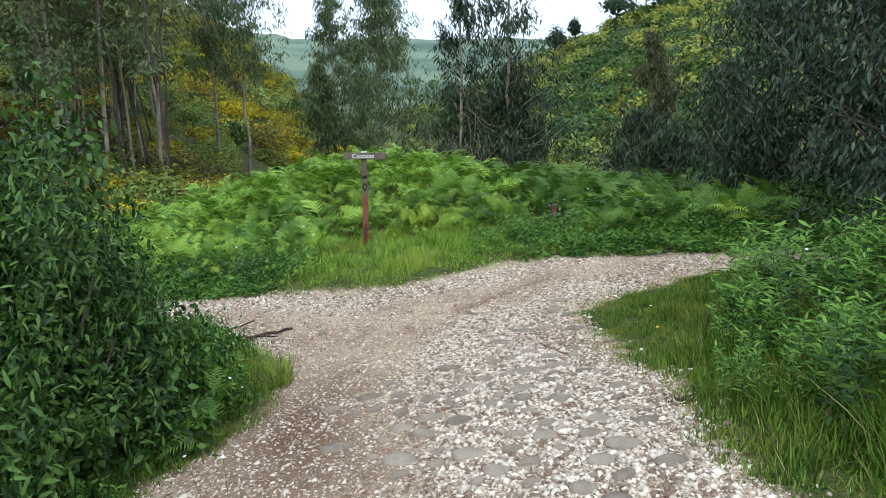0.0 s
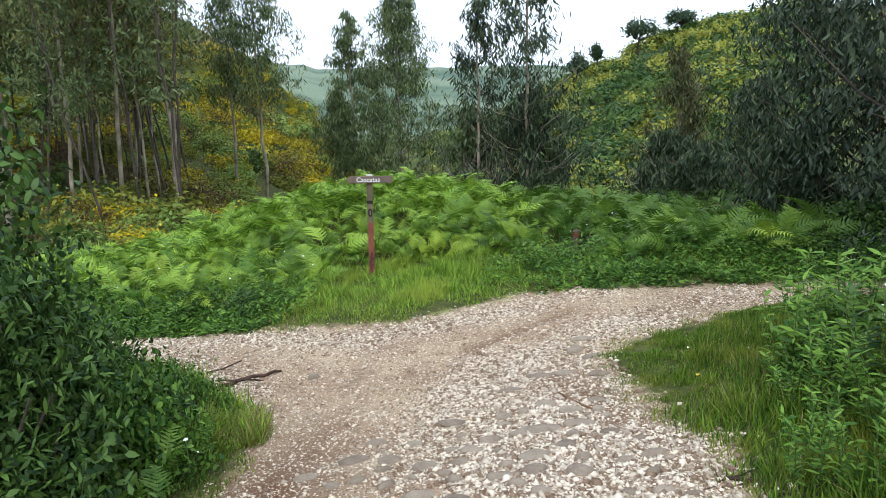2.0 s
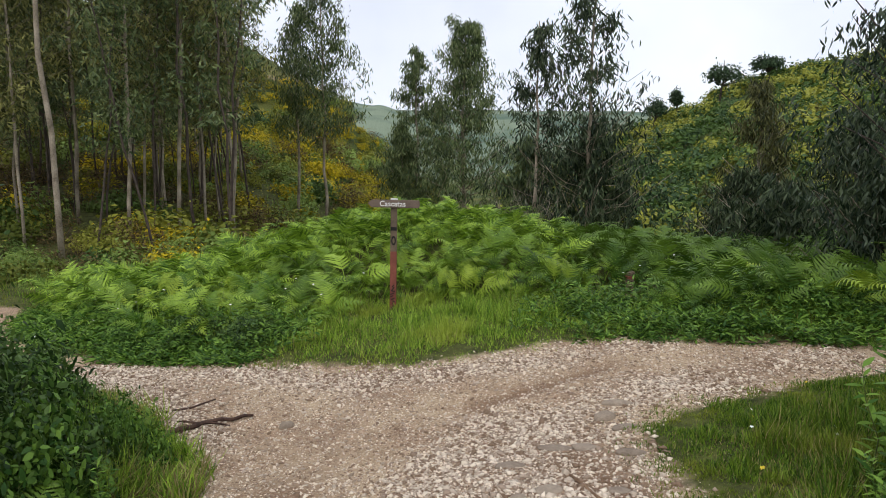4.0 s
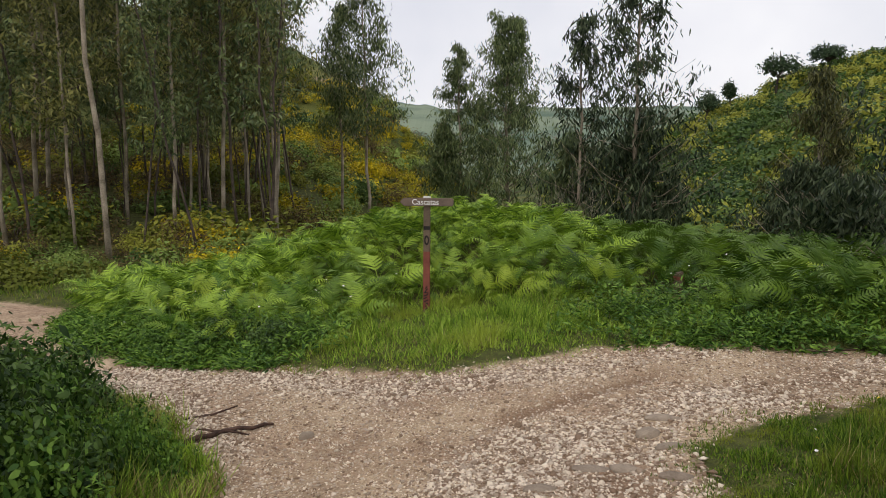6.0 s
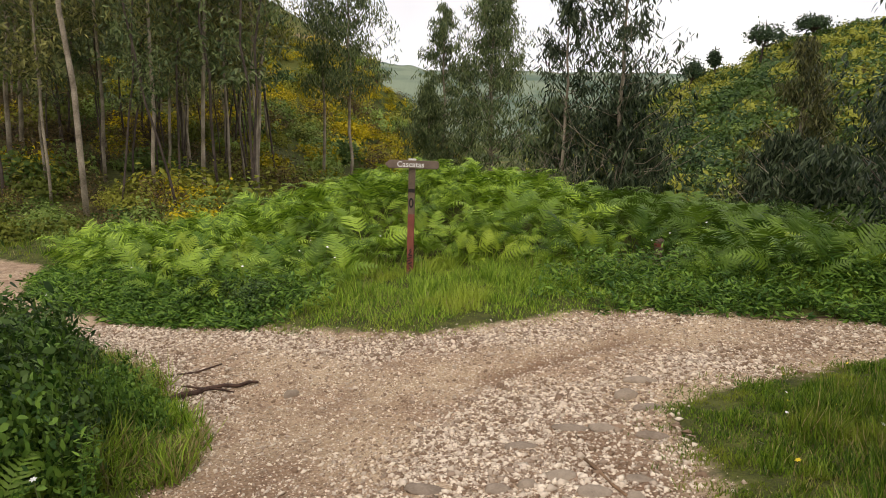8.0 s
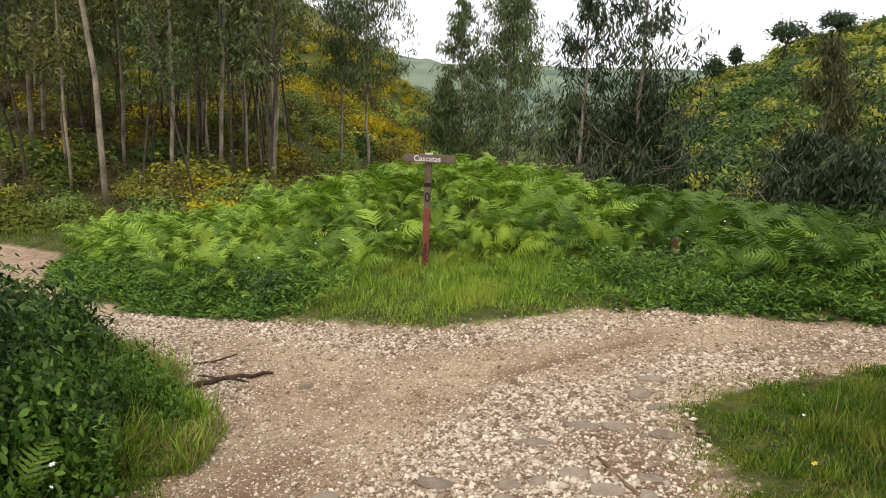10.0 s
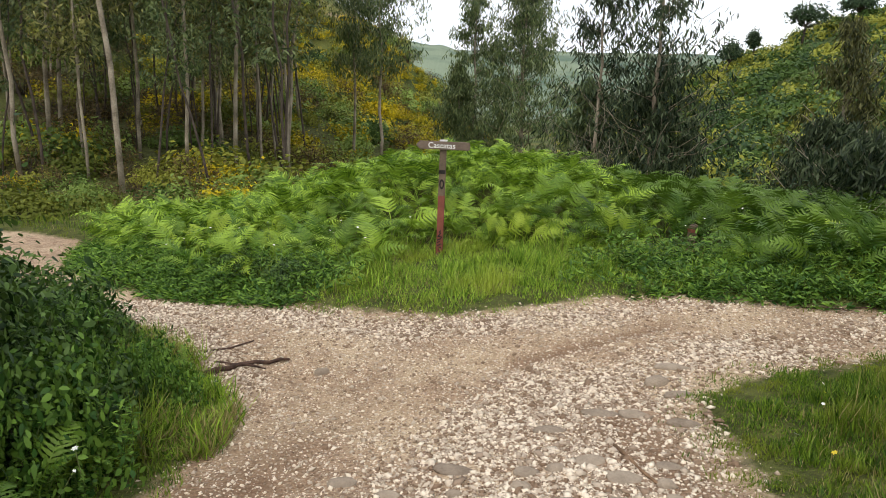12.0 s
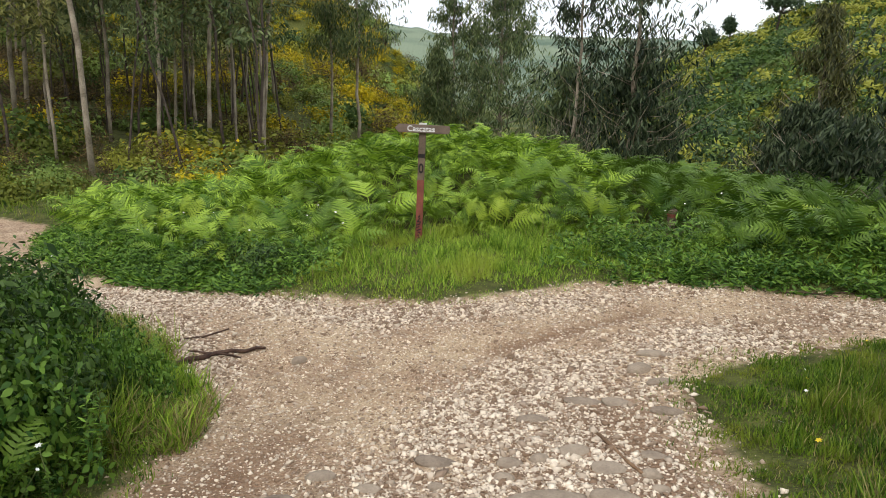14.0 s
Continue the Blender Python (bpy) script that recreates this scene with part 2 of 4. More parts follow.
def ripple(x, y, s, seed=0.0):
    """Smooth uneven waves, about -1 to 1."""
    return (np.sin(x * s + 1.3 * np.sin(y * s * 0.7 + seed) + seed) + np.sin(y * s * 1.13 + 1.7 * np.sin(x * s * 0.6 + seed * 2) + 2 * seed)
            + 0.6 * np.sin((x + y) * s * 2.1 + seed * 3) + 0.6 * np.sin((x - y) * s * 1.9 + seed * 5)) / 3.2


def land(x, y):
    """Height of the ground."""
    x, y = np.asarray(x, float), np.asarray(y, float)
    d = road_distance(x, y)
    z = np.interp(y, [-40, -6, -2, 1.7, 2.4, 3.4, 4.4, 5.2, 8.4, 14, 60], [7, 1.85, 1.08, 0.42, 0.29, 0.1, 0.0, -0.03, 0.02, 0.02, 0.02])
    z = z + 0.09 * np.clip(x, -6, 4) * (1 - step(y, 6.4, 8.6) * step(x, 0.3, 2.2))
    z = z + 0.018 * ripple(x, y, 4.1, 1.0) + 0.012 * ripple(x, y, 9.0, 2.0) + 0.03 * ripple(x, y, 1.3, 3.0)
    z = z - 0.035 * np.exp(-((y - 5.0 - 0.5 * x) / 0.11) ** 2) * step(x, 0.1, 0.6) * (1 - step(x, 1.4, 2.2))
    z = z - 0.03 * np.exp(-((x + 0.75 - 0.25 * (y - 4)) / 0.14) ** 2) * step(y, 3.0, 3.8) * (1 - step(y, 4.8, 5.6))
    # the mound in the fork, the banks beside the way
    z = z + 0.66 * np.exp(-((x + 0.2) / 3.4) ** 2 - ((y - 11.2) / 2.3) ** 2) * step(d, 2.1, 4.6)
    z = z + 0.05 * step(d, 0.0, 0.5) + 0.05 * ripple(x, y, 2.3, 4.0) * step(d, 0.3, 1.5)
    z = z + 0.35 * step(d, 0.4, 2.5) * step(-y, -7.0, -4.0) * step(-x, 1.6, 3.0)
    z = z + 0.25 * step(d, 0.4, 2.5) * step(-y, -3.4, -2.0) * step(x, 1.2, 2.5)
    # valley behind the mound
    z = z - 3.6 * step(y, 12.5, 30) * step(x, -9, 3)
    # wooded hill beyond the left-hand way
    left = step(-x + 0.25 * (np.minimum(y, 70) - 40), -4, 34) * (1 - step(y, 95, 200))
    z = z + left * (0.30 * np.clip(y - 19, 0, 60) + 0.05 * np.clip(y - 79, 0, 100)) + step(-x, 14, 60) * 6 * step(y, 8, 40)
    z = z + 2.2 * np.exp(-((x + 5.5) / 8) ** 2 - ((y - 62) / 16) ** 2)
    # scrub hill on the other side of the valley
    r = step(x - 0.2 * y, -12, 60)
    z = z + (r * 17 * step(y + 0.25 * x, 26, 118) + step(x, 8, 50) * 5 * step(y, 16, 60)) * (1 - step(y, 135, 260))
    z = z + 1.0 * ripple(x, y, 0.13, 5.0) * step(y, 30, 60) + 0.4 * ripple(x, y, 0.4, 6.0) * step(y, 25, 40)
    # plateau in the distance
    z = z + 44 * step(y, 190, 480) + 1.5 * ripple(x, y, 0.013, 7.0) * step(y, 150, 300)
    return z


def stoniness(x, y):
    """How thick loose stone lies on the track: worn wheel lines of bare earth run through it."""
    d = road_distance(x, y)
    patch = ripple(x, y, 1.7, 0.5) * 0.5 + ripple(x, y, 5.0, 2.5) * 0.5
    edge = np.exp(-((d + 0.25) / 0.26) ** 2) * step(y, 4.6, 5.4) * (1 - 0.75 * step(x, 1.0, 2.0))
    middle = np.exp(-((x - 0.4 - 0.12 * (y - 3)) / 0.85) ** 2) * (1 - step(y, 4.2, 5.6))
    right = 0.45 * np.exp(-((x - 2.0) / 0.7) ** 2 - ((y - 5.2) / 0.5) ** 2)
    bare = 0.5 * np.exp(-((x + 0.55 - 0.3 * (y - 4)) / 0.28) ** 2) * step(y, 3.4, 4.2) * (1 - step(y, 5.6, 6.4))
    bare = bare + 0.9 * np.exp(-((x + 1.35) / 0.45) ** 2 - ((y - 2.6) / 1.1) ** 2)
    bare = bare + 0.4 * np.exp(-((y - 5.1 - 0.5 * x + 0.07 * x * x) / 0.24) ** 2) * step(x, -1.0, 0.0) + 0.5 * np.exp(-((x - 1.05) / 0.25) ** 2 - ((y - 3.5) / 0.8) ** 2) + 0.25 * np.exp(-((x + 1.15) / 0.6) ** 2 - ((y - 4.5) / 1.0) ** 2)
    return np.clip(0.27 + 0.4 * patch + 0.62 * middle + 0.6 * edge + right - bare, 0, 1)


def ground_sheet():
    xs = np.concatenate([-np.geomspace(700, 30, 26), np.arange(-30, -9, 0.7), np.arange(-9, -4.5, 0.16), np.arange(-4.5, 4.5, 0.065), np.arange(4.5, 9, 0.16), np.arange(9, 30, 0.7), np.geomspace(30, 700, 34)])
    ys = np.concatenate([-np.geomspace(500, 6, 22), np.arange(-5.8, 0.4, 0.25), np.arange(0.4, 7.6, 0.06), np.arange(7.6, 14, 0.14), np.arange(14, 40, 0.7), np.geomspace(40, 1500, 70)])
    X, Y = np.meshgrid(xs, ys)
    Z = land(X, Y)
    V = np.stack([X, Y, Z], -1).reshape(-1, 3)
    w, h = len(xs), len(ys)
    i = (np.arange(h - 1)[:, None] * w + np.arange(w - 1)[None]).ravel()
    me = mesh_np("ground", V, np.stack([i, i + 1, i + w + 1, i + w], 1), ground_material(), True)
    d = road_distance(X, Y).ravel()
    a = me.attributes.new("way", "FLOAT", "POINT")
    a.data.foreach_set("value", np.clip(0.5 - (d - 0.12) / 0.4, 0, 1).astype(np.float32))
    w = me.attributes.new("damp", "FLOAT", "POINT")
    wet = np.exp(-((X + 1.35) / 0.5) ** 2 - ((Y - 2.6) / 1.2) ** 2) + 0.7 * np.exp(-((Y - 5.0 - 0.5 * X) / 0.1) ** 2) * step(X, 0.1, 0.6) * (1 - step(X, 1.4, 2.2))
    w.data.foreach_set("value", np.clip(wet + 0.75 * np.exp(-((X - 1.0) / 0.3) ** 2 - ((Y - 3.5) / 0.9) ** 2) + 0.4 * np.exp(-((X + 0.9 - 0.3 * (Y - 4)) / 0.22) ** 2 - ((Y - 3.9) / 0.8) ** 2) + 0.6 * np.exp(-((X - 2.75) / 0.7) ** 2 - ((Y - 5.35) / 0.22) ** 2), 0, 1).ravel().astype(np.float32))
    g = me.attributes.new("stony", "FLOAT", "POINT")
    g.data.foreach_set("value", stoniness(X, Y).ravel().astype(np.float32))
    b = me.attributes.new("far", "FLOAT", "POINT")
    b.data.foreach_set("value", step(Y.ravel(), 34, 52).astype(np.float32))
    # where the plateau's painted haze colour takes over
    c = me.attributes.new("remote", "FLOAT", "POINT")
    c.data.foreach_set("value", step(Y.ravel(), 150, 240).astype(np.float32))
    return tagged(new("ground", me), "stony pale dirt track between grassy banks and hills", "ground", kind="structure")


def ground_material():
    m = bpy.data.materials.new("dirt_gravel_and_soil")
    m.use_nodes = True
    n, l = m.node_tree.nodes, m.node_tree.links
    b = n["Principled BSDF"]
    b.inputs["Roughness"].default_value, b.inputs["Specular IOR Level"].default_value = 0.9, 0.2
    geo = n.new("ShaderNodeNewGeometry")

    def tex(kind, scale, detail=3):
        t = n.new(kind)
        t.inputs["Scale"].default_value = scale
        if kind == "ShaderNodeTexNoise":
            t.inputs["Detail"].default_value = detail
        l.new(geo.outputs["Position"], t.inputs["Vector"])
        return t

    def ramp(src, stops):
        r = n.new("ShaderNodeValToRGB")
        e = r.color_ramp.elements
        while len(e) < len(stops):
            e.new(0.5)
        for k, (p, c) in zip(e, stops):
            k.position, k.color = p, (*c, 1)
        l.new(src, r.inputs[0])
        return r.outputs[0]

    def mix(f, c1, c2):
        x = n.new("ShaderNodeMix")
        x.data_type = "RGBA"
        if isinstance(f, float):
            x.inputs[0].default_value = f
        else:
            l.new(f, x.inputs[0])
        l.new(c1, x.inputs[6])
        l.new(c2, x.inputs[7])
        return x.outputs[2]

    def span(src, lo, hi):
        r = n.new("ShaderNodeMapRange")
        r.inputs[1].default_value, r.inputs[2].default_value = lo, hi
        l.new(src, r.inputs[0])
        return r.outputs[0]

    broad, mid, fine = tex("ShaderNodeTexNoise", 0.9), tex("ShaderNodeTexNoise", 7.0, 5), tex("ShaderNodeTexNoise", 60.0, 4)
    grit = tex("ShaderNodeTexVoronoi", 95.0)
    grit2 = tex("ShaderNodeTexVoronoi", 44.0)
    earth = mix(span(broad.outputs["Fac"], 0.4, 0.58), ramp(mid.outputs["Fac"], [(0.32, (0.25, 0.13, 0.072)), (0.68, (0.54, 0.34, 0.205))]),
                ramp(mid.outputs["Fac"], [(0.3, (0.48, 0.32, 0.19)), (0.7, (0.72, 0.53, 0.35))]))
    grains = ramp(grit.outputs["Color"], [(0.2, (0.2, 0.15, 0.12)), (0.5, (0.46, 0.35, 0.235)), (0.85, (0.78, 0.68, 0.53))])
    pebbles = ramp(grit2.outputs["Color"], [(0.25, (0.22, 0.17, 0.14)), (0.8, (0.76, 0.66, 0.52))])
    stony = n.new("ShaderNodeAttribute")
    stony.attribute_name = "stony"
    way = mix(span(stony.outputs["Fac"], 0.1, 0.8), mix(0.45, earth, grains), mix(0.4, earth, pebbles))
    damp = n.new("ShaderNodeAttribute")
    damp.attribute_name = "damp"
    way = mix(damp.outputs["Fac"], way, ramp(fine.outputs["Fac"], [(0.35, (0.13, 0.065, 0.038)), (0.65, (0.27, 0.155, 0.095))]))
    soil = ramp(mid.outputs["Fac"], [(0.3, (0.045, 0.055, 0.016)), (0.7, (0.125, 0.135, 0.036))])
    hills = tex("ShaderNodeTexNoise", 0.12, 6)
    scrub = ramp(hills.outputs["Fac"], [(0.3, (0.035, 0.055, 0.015)), (0.5, (0.075, 0.1, 0.022)), (0.64, (0.14, 0.14, 0.035)), (0.72, (0.26, 0.2, 0.12))])
    att, far = n.new("ShaderNodeAttribute"), n.new("ShaderNodeAttribute")
    att.attribute_name, far.attribute_name = "way", "far"
    worn = n.new("ShaderNodeMath")
    worn.operation = "MULTIPLY_ADD"
    worn.inputs[1].default_value, worn.inputs[2].default_value = 0.5, -0.25
    l.new(mid.outputs["Fac"], worn.inputs[0])
    edge = n.new("ShaderNodeMath")
    edge.operation = "ADD"
    l.new(att.outputs["Fac"], edge.inputs[0])
    l.new(worn.outputs[0], edge.inputs[1])
    remote = n.new("ShaderNodeAttribute")
    remote.attribute_name = "remote"
    # far woodland with the haze of distance painted in as pale blue-green
    hazy_woods = ramp(tex("ShaderNodeTexNoise", 0.03, 6).outputs["Fac"], [(0.4, (0.09, 0.14, 0.1)), (0.6, (0.2, 0.25, 0.17))])
    off = mix(remote.outputs["Fac"], mix(far.outputs["Fac"], soil, scrub), hazy_woods)
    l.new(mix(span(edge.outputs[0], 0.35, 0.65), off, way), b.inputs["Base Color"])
    bp = n.new("ShaderNodeBump")
    bp.inputs["Strength"].default_value, bp.inputs["Distance"].default_value = 0.9, 0.02
    inv = n.new("ShaderNodeMath")
    inv.operation = "SUBTRACT"
    l.new(fine.outputs["Fac"], inv.inputs[0])
    l.new(grit2.outputs["Distance"], inv.inputs[1])
    l.new(inv.outputs[0], bp.inputs["Height"])
    l.new(bp.outputs[0], b.inputs["Normal"])
    return m


ground = ground_sheet()


def on_land(x, y, lift=0.0):
    return np.stack([x, y, land(x, y) + lift], 1)


# ---------------------------------------------------------------- trees
EUC_LEAF = flat_leaf(0.2, 0.2, 0.12)
LANCE = flat_leaf(0.24, 0.03, 0.25)
OVATE = leaf(0.55, 0.0, 0.2, 0.1)
ROUND = flat_leaf(0.5, 0.05, 0.25)
SLIM = flat_leaf(0.26, 0.06, 0.3)
DIAMOND = (np.array([(0, 0, 0), (-0.13, 0.42, -0.03), (0.13, 0.45, -0.02), (0.16, 1, -0.12)]), np.array([(0, 2, 1), (1, 2, 3)]))
TUFT = (np.array([(0, 0, 0), (-0.28, 0.5, 0.05), (0.28, 0.45, -0.05), (0.05, 1, -0.1)]), np.array([(0, 2, 1), (1, 2, 3)]))


def leaves_at(C, per, spread, size, template, r, hang=0.8, squash=0.8):
    """Leaves round the cluster centres C."""
    n = len(C) * per
    P = np.repeat(C, per, 0) + r.normal(size=(n, 3)) * spread * np.array([1, 1, squash])
    d = unit(n, r)
    d[:, :2] *= 1 - 0.6 * hang
    d[:, 2] = d[:, 2] * (1 - hang) - hang * r.uniform(0.5, 1.1, n)
    return place(template, P, aim(d, r.uniform(0, 6.28, n)), size * r.uniform(0.65, 1.25, n))


def shell(C, N, per, spread, size, template, r, up=0.3, ruffle=0.45):
    """Leaves round the places C that lie on the skin of a clump and face outwards along N."""
    n = len(C) * per
    P = np.repeat(C, per, 0) + r.normal(size=(n, 3)) * spread
    z = np.repeat(N, per, 0) + r.normal(size=(n, 3)) * ruffle + np.array([0, 0, up])
    z /= np.linalg.norm(z, axis=1, keepdims=True)
    d = np.cross(z, unit(n, r)) + 0.25 * z * r.uniform(-1, 1, (n, 1))
    d /= np.linalg.norm(d, axis=1, keepdims=True)
    x = np.cross(d, z)
    x /= np.linalg.norm(x, axis=1, keepdims=True)
    return place(template, P, np.stack([x, d, np.cross(x, d)], 2), size * r.uniform(0.6, 1.25, n))


def bent(a, b, n, wobble, r, sag=0.0):
    t = np.linspace(0, 1, n)[:, None]
    P = np.asarray(a, float) * (1 - t) + np.asarray(b, float) * t
    P[1:-1] += r.normal(size=(n - 2, 3)) * wobble
    P[:, 2] += sag * (t[:, 0] * (1 - t[:, 0])) * 4
    return P


def eucalyptus(seed, height, bare, radius, trunk_r, limbs, clusters, per, leaf_size, material, label, lean=(0.0, 0.0), low_fill=0.0, spread=0.16, bark=None, shape=None, hang=0.8):
    """A tree with a tapered trunk, rising limbs and hanging sickle leaves in loose clusters."""
    r = np.random.default_rng(seed)
    tree = new("eucalyptus_tree")
    top = np.array([lean[0] * height, lean[1] * height, height])
    spine = bent((0, 0, -0.3), top, 11, 0.012 * height * 0.4, r)
    tt = np.linspace(0, 1, 11)
    wood = [tube(spine, trunk_r * (1 - tt) ** 0.8 + 0.012, 8)]
    tips = []
    for i in range(limbs):
        h = bare + (1 - bare) * ((i + r.uniform(0, 1)) / limbs) ** 1.1 * 0.985
        k = h * 10
        base = spine[int(k)] * (1 - k % 1) + spine[min(int(k) + 1, 10)] * (k % 1)
        prof = (1 - 0.86 * max(0, (h - bare) / (1 - bare)) ** 1.25) * (0.55 + 0.45 * min(1, (h - bare) / (1 - bare) * 4 + 0.3 + low_fill))
        reach, az = radius * prof * r.uniform(0.65, 1.15), r.uniform(0, 6.28)
        end = base + np.array([math.cos(az) * reach, math.sin(az) * reach, reach * r.uniform(0.25, 0.9)])
        L = bent(base, end, 5, 0.05 * reach, r, -0.06 * reach)
        wood.append(tube(L, np.linspace(trunk_r * 0.28, 0.006, 5) * (1 - 0.6 * h), 5))
        for j in range(clusters):
            f = r.uniform(0.3, 1.05)
            k2 = min(f, 0.999) * 4
            p = L[int(k2)] * (1 - k2 % 1) + L[int(k2) + 1] * (k2 % 1)
            tips.append(p + r.normal(size=3) * 0.14 * reach - np.array([0, 0, 0.1 * reach]))
    tips = np.array(tips)
    part("trunk", mesh_np("trunk", *join(wood), bark or BARK, True), tree)
    part("crown", mesh_np("crown", *leaves_at(tips, per, spread * (0.6 + radius * 0.35), leaf_size, EUC_LEAF if shape is None else shape, r, hang), material), tree)
    return tagged(tree, label, "tree")


def stand(ob, x, y, turn=0.0, size=1.0, sink=0.0, tilt=(0, 0)):
    """Moves a built thing to its place on the ground."""
    ob.matrix_basis = pose(x, y, float(land(x, y)) - sink, tilt[0], tilt[1], turn) @ Matrix.Scale(size, 4)
    return ob


def copy_to(ob, x, y, turn=0.0, size=1.0, sink=0.0, tilt=(0, 0)):
    c = copy_thing(ob, Matrix.Identity(4))
    return stand(c, x, y, turn, size, sink, tilt)


# the two loose eucalypts behind the mound, the young one beside them, the dark ones down the track
TREES = [
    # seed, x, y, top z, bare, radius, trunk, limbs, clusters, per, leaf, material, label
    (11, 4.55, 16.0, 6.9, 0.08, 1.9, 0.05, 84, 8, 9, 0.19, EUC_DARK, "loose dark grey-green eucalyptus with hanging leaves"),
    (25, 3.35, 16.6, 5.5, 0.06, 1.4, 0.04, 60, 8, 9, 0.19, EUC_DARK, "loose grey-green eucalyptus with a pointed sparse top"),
    (12, 3.2, 33.0, 9.0, 0.08, 3.5, 0.12, 110, 10, 22, 0.24, EUC, "slender grey-green eucalyptus behind the fern mound"),
    (13, 0.9, 34.0, 7.7, 0.3, 2.4, 0.09, 52, 8, 18, 0.24, EUC, "thin young eucalyptus with a loose bushy top"),
    (14, 8.1, 14.6, 3.9, 0.03, 1.25, 0.07, 60, 8, 13, 0.15, EUC_NEW, "bushy eucalyptus with brownish yellow new growth"),
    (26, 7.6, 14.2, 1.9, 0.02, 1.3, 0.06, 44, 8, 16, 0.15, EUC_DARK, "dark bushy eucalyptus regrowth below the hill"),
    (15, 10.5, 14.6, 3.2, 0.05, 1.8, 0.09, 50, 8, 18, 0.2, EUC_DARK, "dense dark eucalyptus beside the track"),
    (16, 6.3, 3.8, 7.6, 0.06, 2.8, 0.13, 150, 12, 34, 0.11, EUC_SHADE, "large dark eucalyptus overhanging the track"),
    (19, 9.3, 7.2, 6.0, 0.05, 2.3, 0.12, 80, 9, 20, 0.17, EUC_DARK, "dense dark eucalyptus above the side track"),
    (23, 7.85, 8.0, 9.0, 0.04, 2.5, 0.12, 130, 11, 26, 0.13, EUC_SHADE, "dense dark eucalyptus where the side track bends away"),
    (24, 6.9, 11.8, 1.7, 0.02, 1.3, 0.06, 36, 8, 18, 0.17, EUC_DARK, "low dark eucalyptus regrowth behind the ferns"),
    (20, 9.2, 2.2, 7.0, 0.05, 2.5, 0.12, 90, 9, 26, 0.14, EUC_SHADE, "dense dark eucalyptus above the bank"),
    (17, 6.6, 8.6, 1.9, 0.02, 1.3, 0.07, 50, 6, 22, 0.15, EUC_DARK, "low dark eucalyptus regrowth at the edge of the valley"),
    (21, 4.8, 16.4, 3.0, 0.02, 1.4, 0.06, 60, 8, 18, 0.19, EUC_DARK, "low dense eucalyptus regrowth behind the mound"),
    (22, 3.3, 17.2, 2.6, 0.02, 1.3, 0.06, 50, 8, 18, 0.19, EUC, "low leafy eucalyptus regrowth behind the mound"),
]
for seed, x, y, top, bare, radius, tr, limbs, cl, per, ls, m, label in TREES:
    t = eucalyptus(seed, top - float(land(x, y)), bare, radius, tr, limbs, cl, per, ls, m, label, low_fill=0.6, spread=0.085, bark=DARK_BARK if m is EUC_SHADE else None, shape=SLIM if m is EUC_SHADE else None)
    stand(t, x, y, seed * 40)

# the plantation on the slope: three sorts of tall thin trunk
tall = [eucalyptus(31, 17, 0.4, 2.2, 0.07, 50, 5, 17, 0.24, EUC_FOREST, "tall eucalyptus with a bare pale trunk", (0.01, 0.0), spread=0.16, shape=EUC_LEAF, hang=0.7),
        eucalyptus(32, 15, 0.34, 2.0, 0.052, 46, 5, 15, 0.23, EUC_FOREST, "tall thin eucalyptus with drooping olive leaves", (-0.03, 0.01), spread=0.16, shape=EUC_LEAF, hang=0.7),
        eucalyptus(33, 13, 0.3, 1.7, 0.038, 40, 5, 16, 0.24, EUC_FOREST, "thin eucalyptus pole in the plantation", (0.04, 0.0), spread=0.16, shape=DIAMOND, hang=0.6),
        eucalyptus(38, 12, 0.3, 1.3, 0.03, 20, 5, 14, 0.22, EUC, "very thin eucalyptus pole among the trunks", (0.03, 0.03), spread=0.15, bark=DARK_BARK, shape=DIAMOND, hang=0.6)]
WOOD = [(0, -8.6, 17.0, 1.0), (1, -12.2, 18.5, 1.05), (2, -10.6, 19.0, 0.9), (1, -8.3, 20.5, 1.0), (0, -7.5, 22.5, 0.9), (2, -7.0, 24.0, 1.0), (1, -6.2, 24.5, 1.05),
        (2, -5.6, 25.5, 1.1), (0, -13.5, 22, 1.0), (1, -11.2, 23.5, 1.0), (2, -9.6, 25, 1.1), (0, -15.5, 26, 1.1), (1, -13, 27.5, 1.0), (2, -8.4, 28, 1.0),
        (0, -10.8, 30, 1.05), (1, -6.6, 30, 0.85), (2, -4.6, 29, 0.85), (1, -3.9, 36.5, 0.85), (2, -5.0, 35.0, 0.95), (0, -17, 21, 1.0), (2, -15, 18.5, 1.0),
        (1, -16, 31, 1.0), (2, -12, 34, 1.1), (0, -8.5, 36, 0.9), (1, -19, 26, 1.1), (2, -20, 33, 1.1), (0, -14.5, 37, 1.0), (2, -7.2, 26.5, 0.95), (2, -11.7, 20.8, 0.85)]
WOOD += [(int(k), float(x), float(y), float(s)) for k, x, y, s in zip(np.random.default_rng(8).integers(1, 3, 30), np.random.default_rng(9).uniform(-22, -4.5, 30), np.random.default_rng(10).uniform(21, 42, 30), np.random.default_rng(11).uniform(0.75, 1.05, 30))]
WOOD += [(3, float(x), float(y), float(s)) for x, y, s in zip(np.random.default_rng(12).uniform(-16, -4, 56), np.random.default_rng(13).uniform(17.5, 34, 56), np.random.default_rng(14).uniform(0.7, 1.2, 56))]
rr = np.random.default_rng(5)
used = set()
WOOD = [w for w in WOOD if w[1] < -0.23 * (w[2] - 0.56)]
